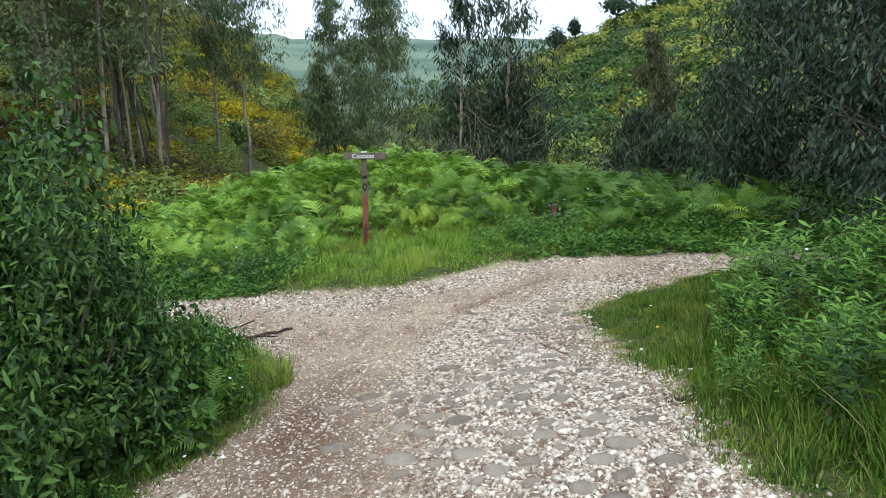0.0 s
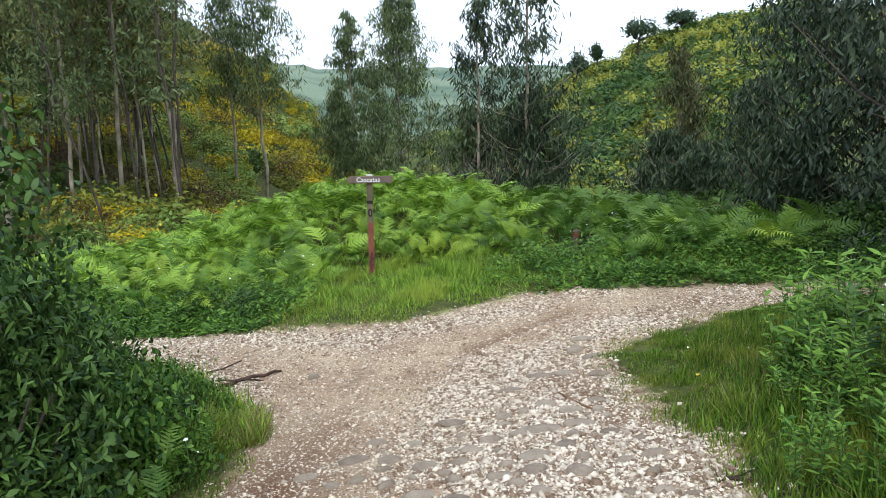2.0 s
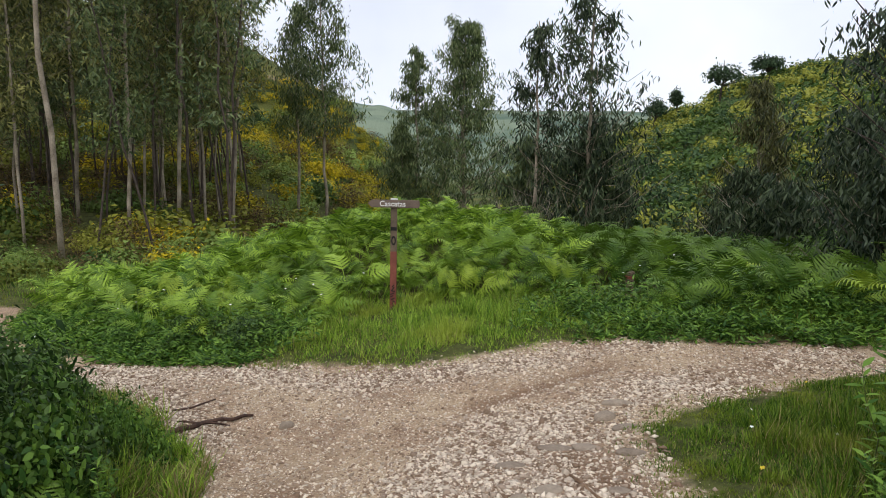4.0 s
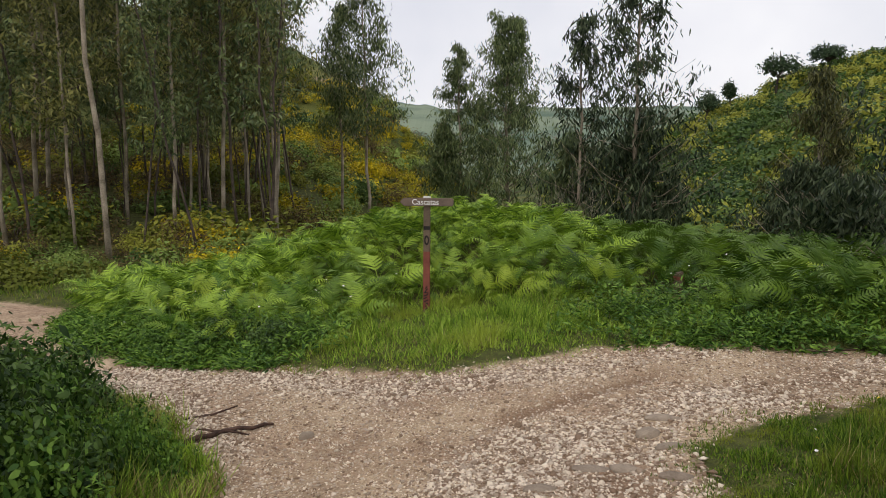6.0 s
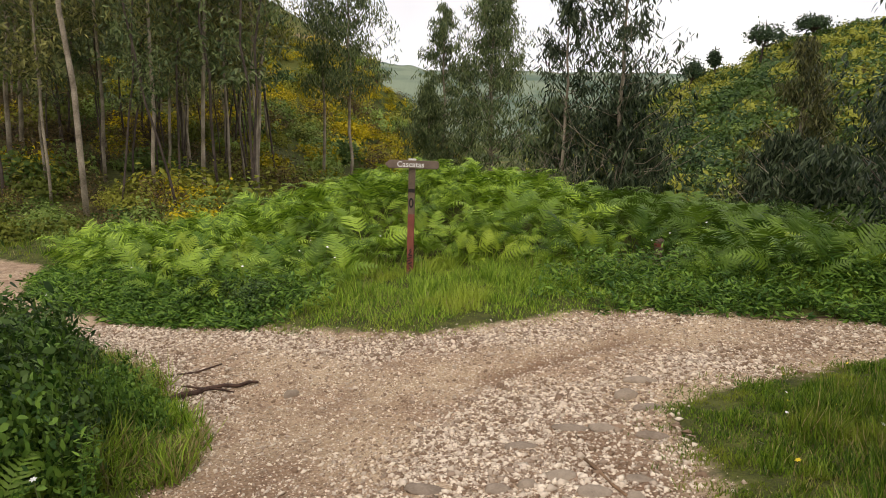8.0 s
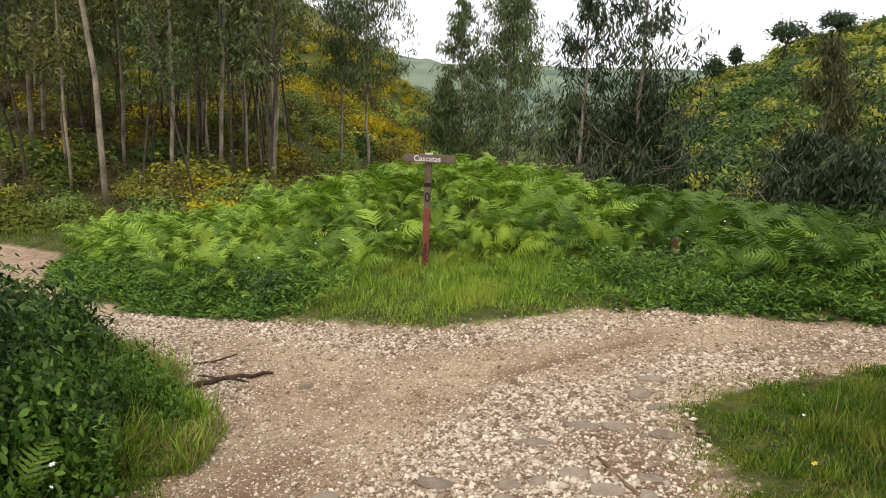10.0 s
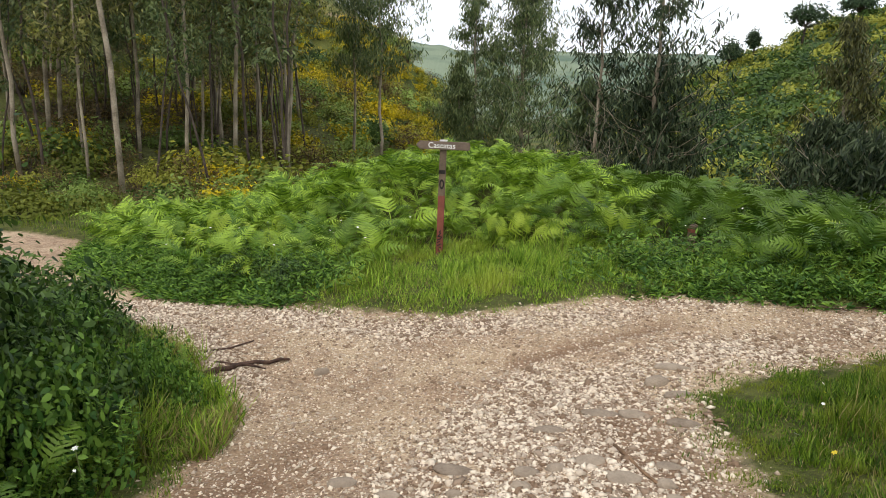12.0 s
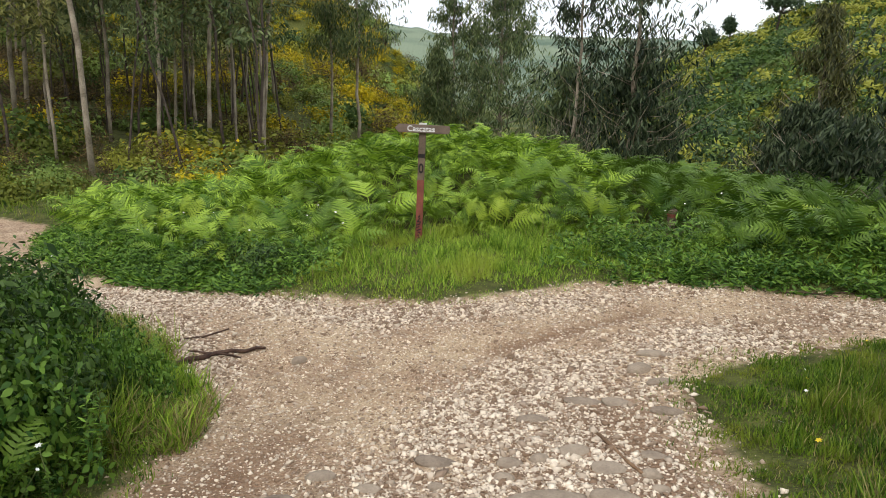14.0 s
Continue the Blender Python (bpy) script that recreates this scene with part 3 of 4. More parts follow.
for k, x, y, s in WOOD:
    tilt = (rr.uniform(-7, 7), rr.uniform(-9, 9)) if k == 3 else (rr.uniform(-2.5, 2.5), rr.uniform(-3, 3))
    if k in used:
        ob = copy_to(tall[k], x, y, rr.uniform(0, 360), s, 0, tilt)
    else:
        used.add(k)
        ob = stand(tall[k], x, y, rr.uniform(0, 360), s, 0, tilt)
    tagged(ob, group="eucalyptus plantation")


for seed, x, y, top, r0 in ((35, -3.4, 30.0, 10.2, 2.0), (36, -5.0, 33.0, 9.6, 1.6), (37, 0.1, 33.0, 4.0, 1.3)):
    stand(eucalyptus(seed, top - float(land(x, y)), 0.42, r0, 0.07, 50, 7, 17, 0.24, EUC, "narrow eucalyptus standing clear of the plantation", spread=0.14), x, y, seed * 50)


# ---------------------------------------------------------------- bushes
def bush(name, seed, material, label, category, n=420, leaf_size=0.16, squat=0.7, template=None, twigs=9, loose=0.16, knobs=24, knob=0.2, ruffle=0.3):
    """A rounded, uneven shrub about one metre in radius."""
    r = np.random.default_rng(seed)
    ob = new(name)
    wood, tips = [], []
    for i in range(twigs):
        az, el = r.uniform(0, 6.28), r.uniform(0.3, 1.4)
        e = np.array([math.cos(az) * math.cos(el), math.sin(az) * math.cos(el), squat * math.sin(el)]) * r.uniform(0.45, 0.75)
        wood.append(tube(bent((0, 0, -0.1), e, 4, 0.05, r), np.linspace(0.03, 0.008, 4), 3))
    lumps = unit(knobs, r) * r.uniform(0.3, 0.92 - knob, (knobs, 1))
    lumps[:, 2] = np.abs(lumps[:, 2]) * squat
    U = unit(n // 6, r)
    U[:, 2] = np.where(U[:, 2] < -0.3, -U[:, 2], U[:, 2])
    C = lumps[r.integers(0, knobs, n // 6)] + U * (knob + loose * r.uniform(0.3, 1.0, (n // 6, 1))) * np.array([1, 1, 0.6 + 0.4 * squat])
    C += U * (0.22 * (r.uniform(size=(n // 6, 1)) < 0.07))
    C[:, 2] = np.maximum(C[:, 2], 0.02)
    T = template if template is not None else TUFT
    tagged(part("branchwork", mesh_np("branchwork", *join(wood), DARK_BARK), ob), kind="stuff")
    part("foliage", mesh_np("foliage", *shell(C, U, 6, loose * 0.55, leaf_size, T, r, 0.3, ruffle), material), ob)
    return tagged(ob, label, category)


kinds = [bush("scrub_bush", 41, SCRUB, "rounded light green scrub bush on the hillside", "bush", 1150, 0.13, 0.65),
         bush("scrub_bush", 42, SCRUB_DARK, "dark green scrub bush on the hillside", "bush", 1150, 0.13, 0.8),
         bush("scrub_bush", 43, SCRUB_LIGHT, "yellow-green scrub bush on the hillside", "bush", 1150, 0.13, 0.6),
         bush("gorse_bush", 44, GORSE, "flowering yellow gorse bush on the slope", "bush", 1100, 0.11, 0.75),
         bush("brown_bush", 45, BROWN_SCRUB, "brownish dry scrub bush among the trees", "bush", 800, 0.13, 0.9, DIAMOND, 14, 0.2),
         bush("undergrowth_bush", 46, SCRUB, "straggly green undergrowth below the trees", "bush", 1000, 0.13, 0.95, TUFT, 14, 0.2),
         bush("undergrowth_bush", 47, SCRUB_LIGHT, "straggly yellow-green undergrowth below the trees", "bush", 1000, 0.13, 0.9, TUFT, 14, 0.2)]
started = set()


def bush_at(k, x, y, s, group):
    if k in started:
        ob = copy_to(kinds[k], x, y, rr.uniform(0, 360), s, 0.1)
    else:
        started.add(k)
        ob = stand(kinds[k], x, y, rr.uniform(0, 360), s, 0.1)
    ob.scale = (s, s, s * rr.uniform(0.75, 1.15))
    return tagged(ob, group=group)


def hill_bushes(count, x0, x1, y0, y1, weights, small, big, group, keep):
    made = 0
    while made < count:
        x, y = rr.uniform(x0, x1), rr.uniform(y0, y1)
        if keep(x, y):
            bush_at(int(rr.choice(7, p=weights)), x, y, rr.uniform(small, big), group)
            made += 1


hill_bushes(130, 8, 60, 28, 66, (0.46, 0.16, 0.34, 0.02, 0.02, 0, 0), 1.2, 2.4, "scrub on the far hill", lambda x, y: 0.16 < x / y < 0.8)
hill_bushes(190, -15, 5, 35, 68, (0.13, 0.04, 0.2, 0.34, 0.16, 0.06, 0.07), 1.0, 2.0, "gorse on the slope", lambda x, y: True)
hill_bushes(210, -26, -2, 18, 44, (0, 0, 0, 0.14, 0.42, 0.22, 0.22), 0.7, 1.7, "undergrowth in the plantation", lambda x, y: x < -1.5 - 0.1 * y)
hill_bushes(50, -13, -4.5, 13.2, 18, (0, 0, 0, 0.08, 0.36, 0.34, 0.22), 0.45, 0.9, "scrub beside the side track", lambda x, y: float(road_distance(x, y)) > 0.9)
hill_bushes(80, -4, 9, 16, 34, (0, 0, 0, 0.2, 0.28, 0.26, 0.26), 0.7, 1.5, "shrubs in the valley", lambda x, y: True)


hill_bushes(170, -19, 3, 46, 66, (0.04, 0.02, 0.1, 0.8, 0.04, 0, 0), 0.7, 1.4, "gorse on the slope", lambda x, y: -0.3 < x / y < 0.035)
hill_bushes(60, 16, 60, 30, 68, (0.5, 0.16, 0.32, 0, 0.02, 0, 0), 1.2, 2.2, "scrub on the far hill", lambda x, y: 0.5 < x / y < 0.85)
for k, x, y, s in ((4, 0.4, 15.5, 1.0), (4, 1.3, 16.4, 1.1), (4, 2.2, 15.2, 0.9), (3, 1.8, 14.6, 0.7), (6, 2.7, 14.4, 0.8), (4, -0.6, 16.2, 1.0), (6, 5.6, 13.6, 0.9), (4, 6.4, 13.2, 0.8)):
    bush_at(k, x, y, s, "shrubs in the valley")
for k, x, y, s in ((3, -3.9, 13.0, 0.6), (6, -3.1, 13.3, 0.6), (6, -4.7, 13.2, 0.7), (6, -8.7, 13.6, 0.6), (6, -9.3, 13.9, 0.8), (5, -7.9, 14.2, 0.8), (4, -6.8, 14.4, 0.8)):
    bush_at(k, x, y, s, "scrub beside the side track")


def far_scrub(seed, material, n):
    """Scrub high on the far hill, where no bush can be told from the next."""
    r = np.random.default_rng(seed)
    y = r.uniform(42, 118, n)
    x = y * r.uniform(0.16, 0.85, n)
    S = r.uniform(1.1, 2.6, n)
    U = unit(n * 18, r)
    U[:, 2] = np.abs(U[:, 2])
    lumps = np.repeat(on_land(x, y), 18, 0) + U * np.repeat(S, 18)[:, None] * np.array([1, 1, 0.7]) * r.uniform(0.8, 1.05, (n * 18, 1))
    V, F = shell(lumps, U, 8, 0.28, 0.5, TUFT, r)
    return tagged(new("far_scrub", mesh_np("far_scrub", V, F, material)), "low green scrub covering the upper hillside", "scrub", kind="stuff")


far_scrub(48, SCRUB, 340)
far_scrub(49, SCRUB_LIGHT, 300)
far_scrub(50, SCRUB_DARK, 150)


def pine(seed, height, width, label):
    r = np.random.default_rng(seed)
    ob = new("pine_tree")
    spine = bent((0, 0, -0.4), (0.3, 0, height), 7, 0.1, r)
    wood = [tube(spine, np.linspace(0.22, 0.05, 7), 6)]
    U = unit(150, r)
    U[:, 2] = np.abs(U[:, 2]) * 1.1 - 0.25
    lumpy = 0.75 + 0.3 * ripple(U[:, 0] * 3, U[:, 1] * 3, 1.6, seed)[:, None]
    tips = np.array([0.3, 0, height * 0.62]) + U * lumpy * np.array([width, width, height * 0.42]) * r.uniform(0.6, 1.05, (150, 1))
    for e in tips[::9]:
        wood.append(tube(bent((0.2, 0, height * 0.4), e, 4, 0.1, r), np.linspace(0.08, 0.02, 4), 4))
    part("trunk", mesh_np("trunk", *join(wood), DARK_BARK, True), ob)
    part("crown", mesh_np("crown", *shell(tips, U, 9, 0.3, 0.5, flat_leaf(0.4), r), PINE), ob)
    return tagged(ob, label, "tree", "pines on the ridge")


def ridge(bearing, d):
    return -0.05 + d * math.tan(radians(bearing)), 0.56 + d


for seed, bearing, d, h, w, turn in ((61, 26.9, 96, 6.4, 3.4, 0), (62, 30.3, 98, 4.6, 3.0, 120), (63, 22.0, 100, 5.4, 2.0, 40), (64, 23.7, 104, 5.2, 0.8, 200)):
    x, y = ridge(bearing, d)
    stand(pine(seed, h, w, "dark umbrella-shaped pine on the ridge" if seed < 63 else "small dark pine on the ridge"), x, y, turn, 1.0, 0.35)


# ---------------------------------------------------------------- bracken
def frond(seed, length, rise, fall):
    """A bracken frond: stalk, arching midrib, toothed side leaves in pairs that taper to the tip."""
    r = np.random.default_rng(seed)
    n, bare = 12, 5
    el = np.concatenate([np.linspace(1.4, rise + 0.25, bare + 1), rise + (fall - rise) * np.linspace(0, 1, n) ** 1.2])
    seg = np.concatenate([[0], np.full(bare, 0.46 * length / bare), np.full(n, 0.54 * length / n)])
    swing = np.cumsum(r.normal(0, 0.03, n + bare + 1))
    P = np.cumsum(np.stack([np.sin(swing) * np.cos(el), np.cos(swing) * np.cos(el), np.sin(el)], 1) * seg[:, None], 0)
    V, F = [], []

    def add(vs, fs):
        k = len(V)
        V.extend(vs)
        F.extend([(a + k, b + k, c + k) for a, b, c in fs])

    for i in range(n + bare):
        w = 0.006 * (1 - i / (n + bare + 1)) + 0.0015
        side = np.array([w, 0, 0])
        add([P[i] - side, P[i] + side, P[i + 1] + side * 0.9, P[i + 1] - side * 0.9], [(0, 1, 2), (0, 2, 3)])
    for i in range(bare, n + bare + 1):
        u = (i - bare) / n
        L = length * (0.21 * (1 - u) ** 0.85 + 0.012) * (0.8 if i == bare else 1) * r.uniform(0.85, 1.12)
        fwd = P[min(i + 1, n + bare)] - P[i - 1]
        fwd /= np.linalg.norm(fwd)
        normal = np.cross(np.array([1.0, 0, 0]), fwd)
        for side in (-1, 1):
            out = np.array([side, 0, 0]) * 0.9 + fwd * r.uniform(0.3, 0.5) + normal * r.uniform(-0.05, 0.3)
            out /= np.linalg.norm(out)
            m = 5 if L > 0.09 else 3
            rows = []
            for k in range(m + 1):
                f = k / m
                w = (0.0105 + 0.025 * L) * ((1 - f) ** 0.6 + 0.12) * (1.25 if k % 2 else 0.75) * length
                c = P[i] + out * L * f - normal * 0.3 * L * f * f + fwd * 0.12 * L * f * f
                rows += [c + fwd * w, c - fwd * w - normal * 0.25 * w]
            add(rows, [t for k in range(m) for t in ((2 * k, 2 * k + 1, 2 * k + 3), (2 * k, 2 * k + 3, 2 * k + 2))])
    return np.array(V), np.array(F)


FROND_SHAPES = [frond(70 + i, *q) for i, q in enumerate(((0.88, 1.0, -0.35), (1.0, 0.85, -0.6), (0.74, 1.1, 0.0), (0.84, 0.9, -0.5)))]
FRONDS = [mesh_np("frond", *s, FERN if i != 3 else FERN_LIGHT) for i, s in enumerate(FROND_SHAPES)]
SHADED_FRONDS = [mesh_np("frond", *s, FERN_SHADED) for s in FROND_SHAPES[:3]]


def fern(seed, count, light=False, deep=False):
    r = np.random.default_rng(seed)
    ob = new("bracken_fern")
    for i in range(count):
        f = part("frond", SHADED_FRONDS[int(r.integers(0, 3))] if deep else FRONDS[3 if light else int(r.integers(0, 3))], ob)
        f.matrix_basis = pose(r.uniform(-.12, .12), r.uniform(-.12, .12), 0, r.uniform(-20, 14), r.uniform(-38, 38), i * 360 / count + r.uniform(-35, 35)) @ Matrix.Scale(r.uniform(0.55, 1.1), 4)
    return tagged(ob, "fresh yellow-green bracken fern" if light else "bracken fern with arching fronds in shade-darkened green" if deep else "bright green bracken fern with arching fronds", "fern")


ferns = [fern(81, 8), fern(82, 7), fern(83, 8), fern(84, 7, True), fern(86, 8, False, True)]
fern_started = set()


def fern_at(k, x, y, s, group, lean=0.0):
    """A fern on the ground, leaning down the slope towards the light."""
    ob = copy_thing(ferns[k], Matrix.Identity(4)) if k in fern_started else ferns[k]
    fern_started.add(k)
    ob.matrix_basis = pose(x, y, float(land(x, y)) - 0.03, lean + rr.uniform(-8, 8), rr.uniform(-10, 10)) @ pose(0, 0, 0, 0, 0, rr.uniform(0, 360)) @ Matrix.Scale(s, 4)
    return tagged(ob, group=group)


spots = []
tries = 0
while len(spots) < 640 and tries < 30000:
    tries += 1
    x, y = rr.uniform(-6.2, 8.5), rr.uniform(6.2, 12.8)
    d = float(road_distance(x, y))
    front = 0.85 if x < -0.9 else (2.2 if x < 2.2 else 1.1)
    if x < -0.9 and x > -2.2:
        front = 1.3
    if d < front or (y > 12.6 - 0.12 * abs(x)) or x > 4 + (y - 5) * 0.9:
        continue
    if abs(x + 0.25) < 0.5 and y < 9.0:
        continue
    if 6.8 < y < 9.4 and abs(x - 3.11 * (y - 0.5) / 8.65) < 0.62:
        continue
    if all((x - a) ** 2 + (y - b) ** 2 > 0.22 ** 2 for a, b in spots):
        spots.append((x, y))
spots.sort(key=lambda p: p[1] + 0.15 * abs(p[0]))
# right of x = 2.6 most ferns get the fronds with painted-in shade
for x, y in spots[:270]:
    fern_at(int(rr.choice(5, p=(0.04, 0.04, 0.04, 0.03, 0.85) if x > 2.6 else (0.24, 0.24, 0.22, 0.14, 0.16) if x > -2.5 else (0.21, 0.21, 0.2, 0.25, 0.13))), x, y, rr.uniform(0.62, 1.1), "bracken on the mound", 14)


def bracken_bed(places, material, label):
    """The ferns at the back of the mound, too thick to tell apart."""
    r = np.random.default_rng(85)
    pieces = []
    for k in range(4):
        P = np.repeat(np.array(places[k::4]), 7, 0)
        n = len(P)
        P = P + r.normal(0, 0.1, P.shape)
        a = r.uniform(0, 6.28, n)
        D = np.stack([np.cos(a), np.sin(a), r.normal(0, 0.2, n)], 1)
        pieces.append(place(FROND_SHAPES[k], on_land(P[:, 0], P[:, 1]), aim(D, r.normal(0, 0.5, n)), r.uniform(0.65, 1.08, n)))
    return tagged(new("bracken_bed", mesh_np("bracken_bed", *join(pieces), material)), label, "ferns", kind="stuff")


bracken_bed([q for q in spots[270:] if q[0] < 2.6], FERN_BED, "thick light green bracken over the back of the mound")
bracken_bed([q for q in spots[270:] if q[0] >= 2.6], FERN_SHADED, "thick bracken towards the valley in shade-darkened green")


# ---------------------------------------------------------------- signpost and marker post
def block(w, d, h, bevel, at=(0, 0, 0), shape=None):
    """A box with rounded edges as V, F; shape may move its corners first."""
    bm = bmesh.new()
    bmesh.ops.create_cube(bm, size=1.0)
    for v in bm.verts:
        v.co = Vector((v.co.x * w, v.co.y * d, (v.co.z + 0.5) * h))
        if shape:
            shape(v.co)
        v.co += Vector(at)
    bmesh.ops.bevel(bm, geom=list(bm.edges), offset=bevel, segments=2, affect="EDGES")
    return bm


def bm_part(name, bm, material, parent, label=""):
    me = bpy.data.meshes.new(name)
    bm.to_mesh(me)
    bm.free()
    me.materials.append(material)
    return part(name, me, parent, label)


def writing(text, size, parent, at, material, name):
    c = bpy.data.curves.new(name, "FONT")
    c.body, c.size, c.extrude, c.align_x, c.align_y = text, size, 0.0012, "CENTER", "CENTER"
    c.offset = 0.0012
    c.materials.append(material)
    ob = new("tmp_text", c)
    me = bpy.data.meshes.new_from_object(ob)
    bpy.data.objects.remove(ob)
    o = part(name, me, parent)
    o.matrix_basis = pose(*at, 90, 0, 0)
    return o


def signpost():
    ob = new("signpost")
    W = 0.082
    bm_part("post_foot", block(W + 0.004, 0.07, 0.42, 0.004, (0, 0, -0.3)), POST_WOOD, ob, "dark carved wooden foot")
    bm_part("post_middle", block(W, 0.066, 0.74, 0.004, (0, 0, 0.12)), RED_PAINT, ob, "faded red painted shaft")
    bm_part("post_top", block(W, 0.066, 0.66, 0.004, (0, 0, 0.855)), POST_WOOD, ob, "bare weathered wood")
    bm = bmesh.new()
    L, H, D, tip = 0.66, 0.098, 0.028, 0.045
    outline = [(-L / 2, 0), (-L / 2 + tip, -H / 2), (L / 2 - 0.012, -H / 2), (L / 2, -H / 2 + 0.02), (L / 2, H / 2 - 0.02), (L / 2 - 0.012, H / 2), (-L / 2 + tip, H / 2)]
    front = [bm.verts.new((x, -D / 2, z)) for x, z in outline]
    back = [bm.verts.new((x, D / 2, z)) for x, z in outline]
    bm.faces.new(front)
    bm.faces.new(back[::-1])
    for i in range(len(outline)):
        j = (i + 1) % len(outline)
        bm.faces.new((front[j], front[i], back[i], back[j]))
    bmesh.ops.recalc_face_normals(bm, faces=bm.faces)
    bmesh.ops.bevel(bm, geom=list(bm.edges), offset=0.003, segments=1, affect="EDGES")
    board = bm_part("sign_board", bm, SIGN_WOOD, ob, "brown routed board with one pointed end")
    board.location = (0.0, -0.05, 1.475)
    writing("Cascatas", 0.095, board, (-0.015, -D / 2 - 0.0012, -0.002), WHITE, "lettering")
    bm_part("cap", block(0.095, 0.05, 0.02, 0.004, (0.0, 0.0, 1.523)), WHITE, ob, "pale worn cap")
    # black marks on the shaft
    bm_part("black_band", block(0.078, 0.004, 0.045, 0.001, (0, -0.0345, 1.13)), INK, ob)
    ring = bmesh.new()
    n = 20
    for k in range(n):
        a, b = 2 * math.pi * k / n, 2 * math.pi * (k + 1) / n
        q = [ring.verts.new((math.cos(t) * rx, -0.0355, math.sin(t) * rz)) for t, rx, rz in ((a, .03, .062), (b, .03, .062), (b, .014, .038), (a, .014, .038))]
        ring.faces.new(q)
    o = bm_part("black_ring_mark", ring, INK, ob)
    o.location = (0, 0, 1.0)
    r = np.random.default_rng(3)
    for k in range(11):
        z = 0.06 + k * 0.034
        w, tilt = r.uniform(0.02, 0.06), r.uniform(-60, 60)
        o = bm_part("carved_mark", block(w, 0.004, 0.014, 0.001, (0, 0, 0)), INK, ob)
        o.matrix_basis = pose(r.uniform(-.012, .012), -0.0365, z, 0, tilt, 0)
    return tagged(ob, "brown wooden signpost reading Cascatas beside the track", "signpost")


stand(signpost(), -0.25, 8.55, -4, 1.0, 0.09, (0, 0.8))


def marker_post():
    ob = new("marker_post")

    def slant(co):
        if co.z > 0.5:
            co.z += co.x * 0.35
    bm_part("post", block(0.095, 0.09, 0.95, 0.012, (0, 0, -0.25), slant), POST_WOOD, ob, "weathered brown wood with a slanted top")
    bm_part("paint_band", block(0.099, 0.094, 0.05, 0.004, (0, 0, 0.6)), RED_PAINT, ob, "faded red paint band")
    return tagged(ob, "short weathered marker post standing in the ferns", "post")


x, y = 3.11, 9.15
mp = marker_post()
mp.matrix_basis = pose(x, y, -0.25, 2, 2, 20)


# ---------------------------------------------------------------- stones on the track
def lump(seed, sub=0, rough=0.18):
    bm = bmesh.new()
    bmesh.ops.create_icosphere(bm, subdivisions=sub + 1, radius=1.0)
    r = np.random.default_rng(seed)
    V = np.array([v.co for v in bm.verts])
    F = np.array([[v.index for v in f.verts] for f in bm.faces])
    bm.free()
    return V * (1 + r.uniform(-rough, rough, (len(V), 1))), F


def chip(seed):
    """An angular stone chip: 8 faces."""
    r = np.random.default_rng(seed)
    V = np.array([(1, 0, 0), (-1, 0, 0), (0, 1, 0), (0, -1, 0), (0, 0, 1), (0, 0, -1)], float) * 1.15 + r.uniform(-0.4, 0.4, (6, 3))
    return V, np.array([(0, 2, 4), (2, 1, 4), (1, 3, 4), (3, 0, 4), (2, 0, 5), (1, 2, 5), (3, 1, 5), (0, 3, 5)])


def flat_turns(n, r, tip=0.35):
    d = np.stack([np.cos(a := r.uniform(0, 6.28, n)), np.sin(a), r.normal(0, tip, n)], 1)
    return aim(d, r.normal(0, tip, n))


COBBLE = [mesh_np("cobble", *lump(95 + k, 1, 0.11), STONE_GREY, True) for k in range(5)]


def cobble(x, y, a, b, h, turn, k):
    ob = part("cobble", COBBLE[k % 5], ground)
    ob.matrix_basis = pose(x, y, float(land(x, y)) - h * 0.15, 0, 0, turn) @ Matrix.Diagonal((a, b, h, 1))
    return ob


rc = np.random.default_rng(97)
laid = [(0.31, 3.5, 0.075, 0.05, 0.035), (1.32, 4.66, 0.09, 0.06, 0.06), (-1.08, 5.22, 0.06, 0.05, 0.05), (0.42, 3.1, 0.2, 0.08, 0.03), (0.72, 3.1, 0.12, 0.06, 0.035), (-0.05, 3.55, 0.13, 0.055, 0.025),
        (0.5, 4.0, 0.1, 0.05, 0.025), (1.28, 4.02, 0.1, 0.05, 0.03), (1.05, 4.2, 0.11, 0.06, 0.03), (1.38, 4.42, 0.1, 0.05, 0.03), (0.85, 4.25, 0.13, 0.05, 0.02), (1.5, 4.9, 0.13, 0.05, 0.03)]
tries = 0
while len(laid) < 105 and tries < 6000:
    tries += 1
    x, y = rc.normal(0.2, 0.55), rc.uniform(0.3, 3.6)
    a = rc.uniform(0.04, 0.12)
    if road_distance(x, y) < -0.15 and all((x - p) ** 2 + (y - q) ** 2 > (a + s + 0.015) ** 2 for p, q, s, *_ in laid):
        laid.append((x, y, a, a * rc.uniform(0.5, 0.85), rc.uniform(0.02, 0.04)))
for k, (x, y, a, b, h) in enumerate(laid):
    cobble(x, y, a, b, h, rc.uniform(-25, 25), k)



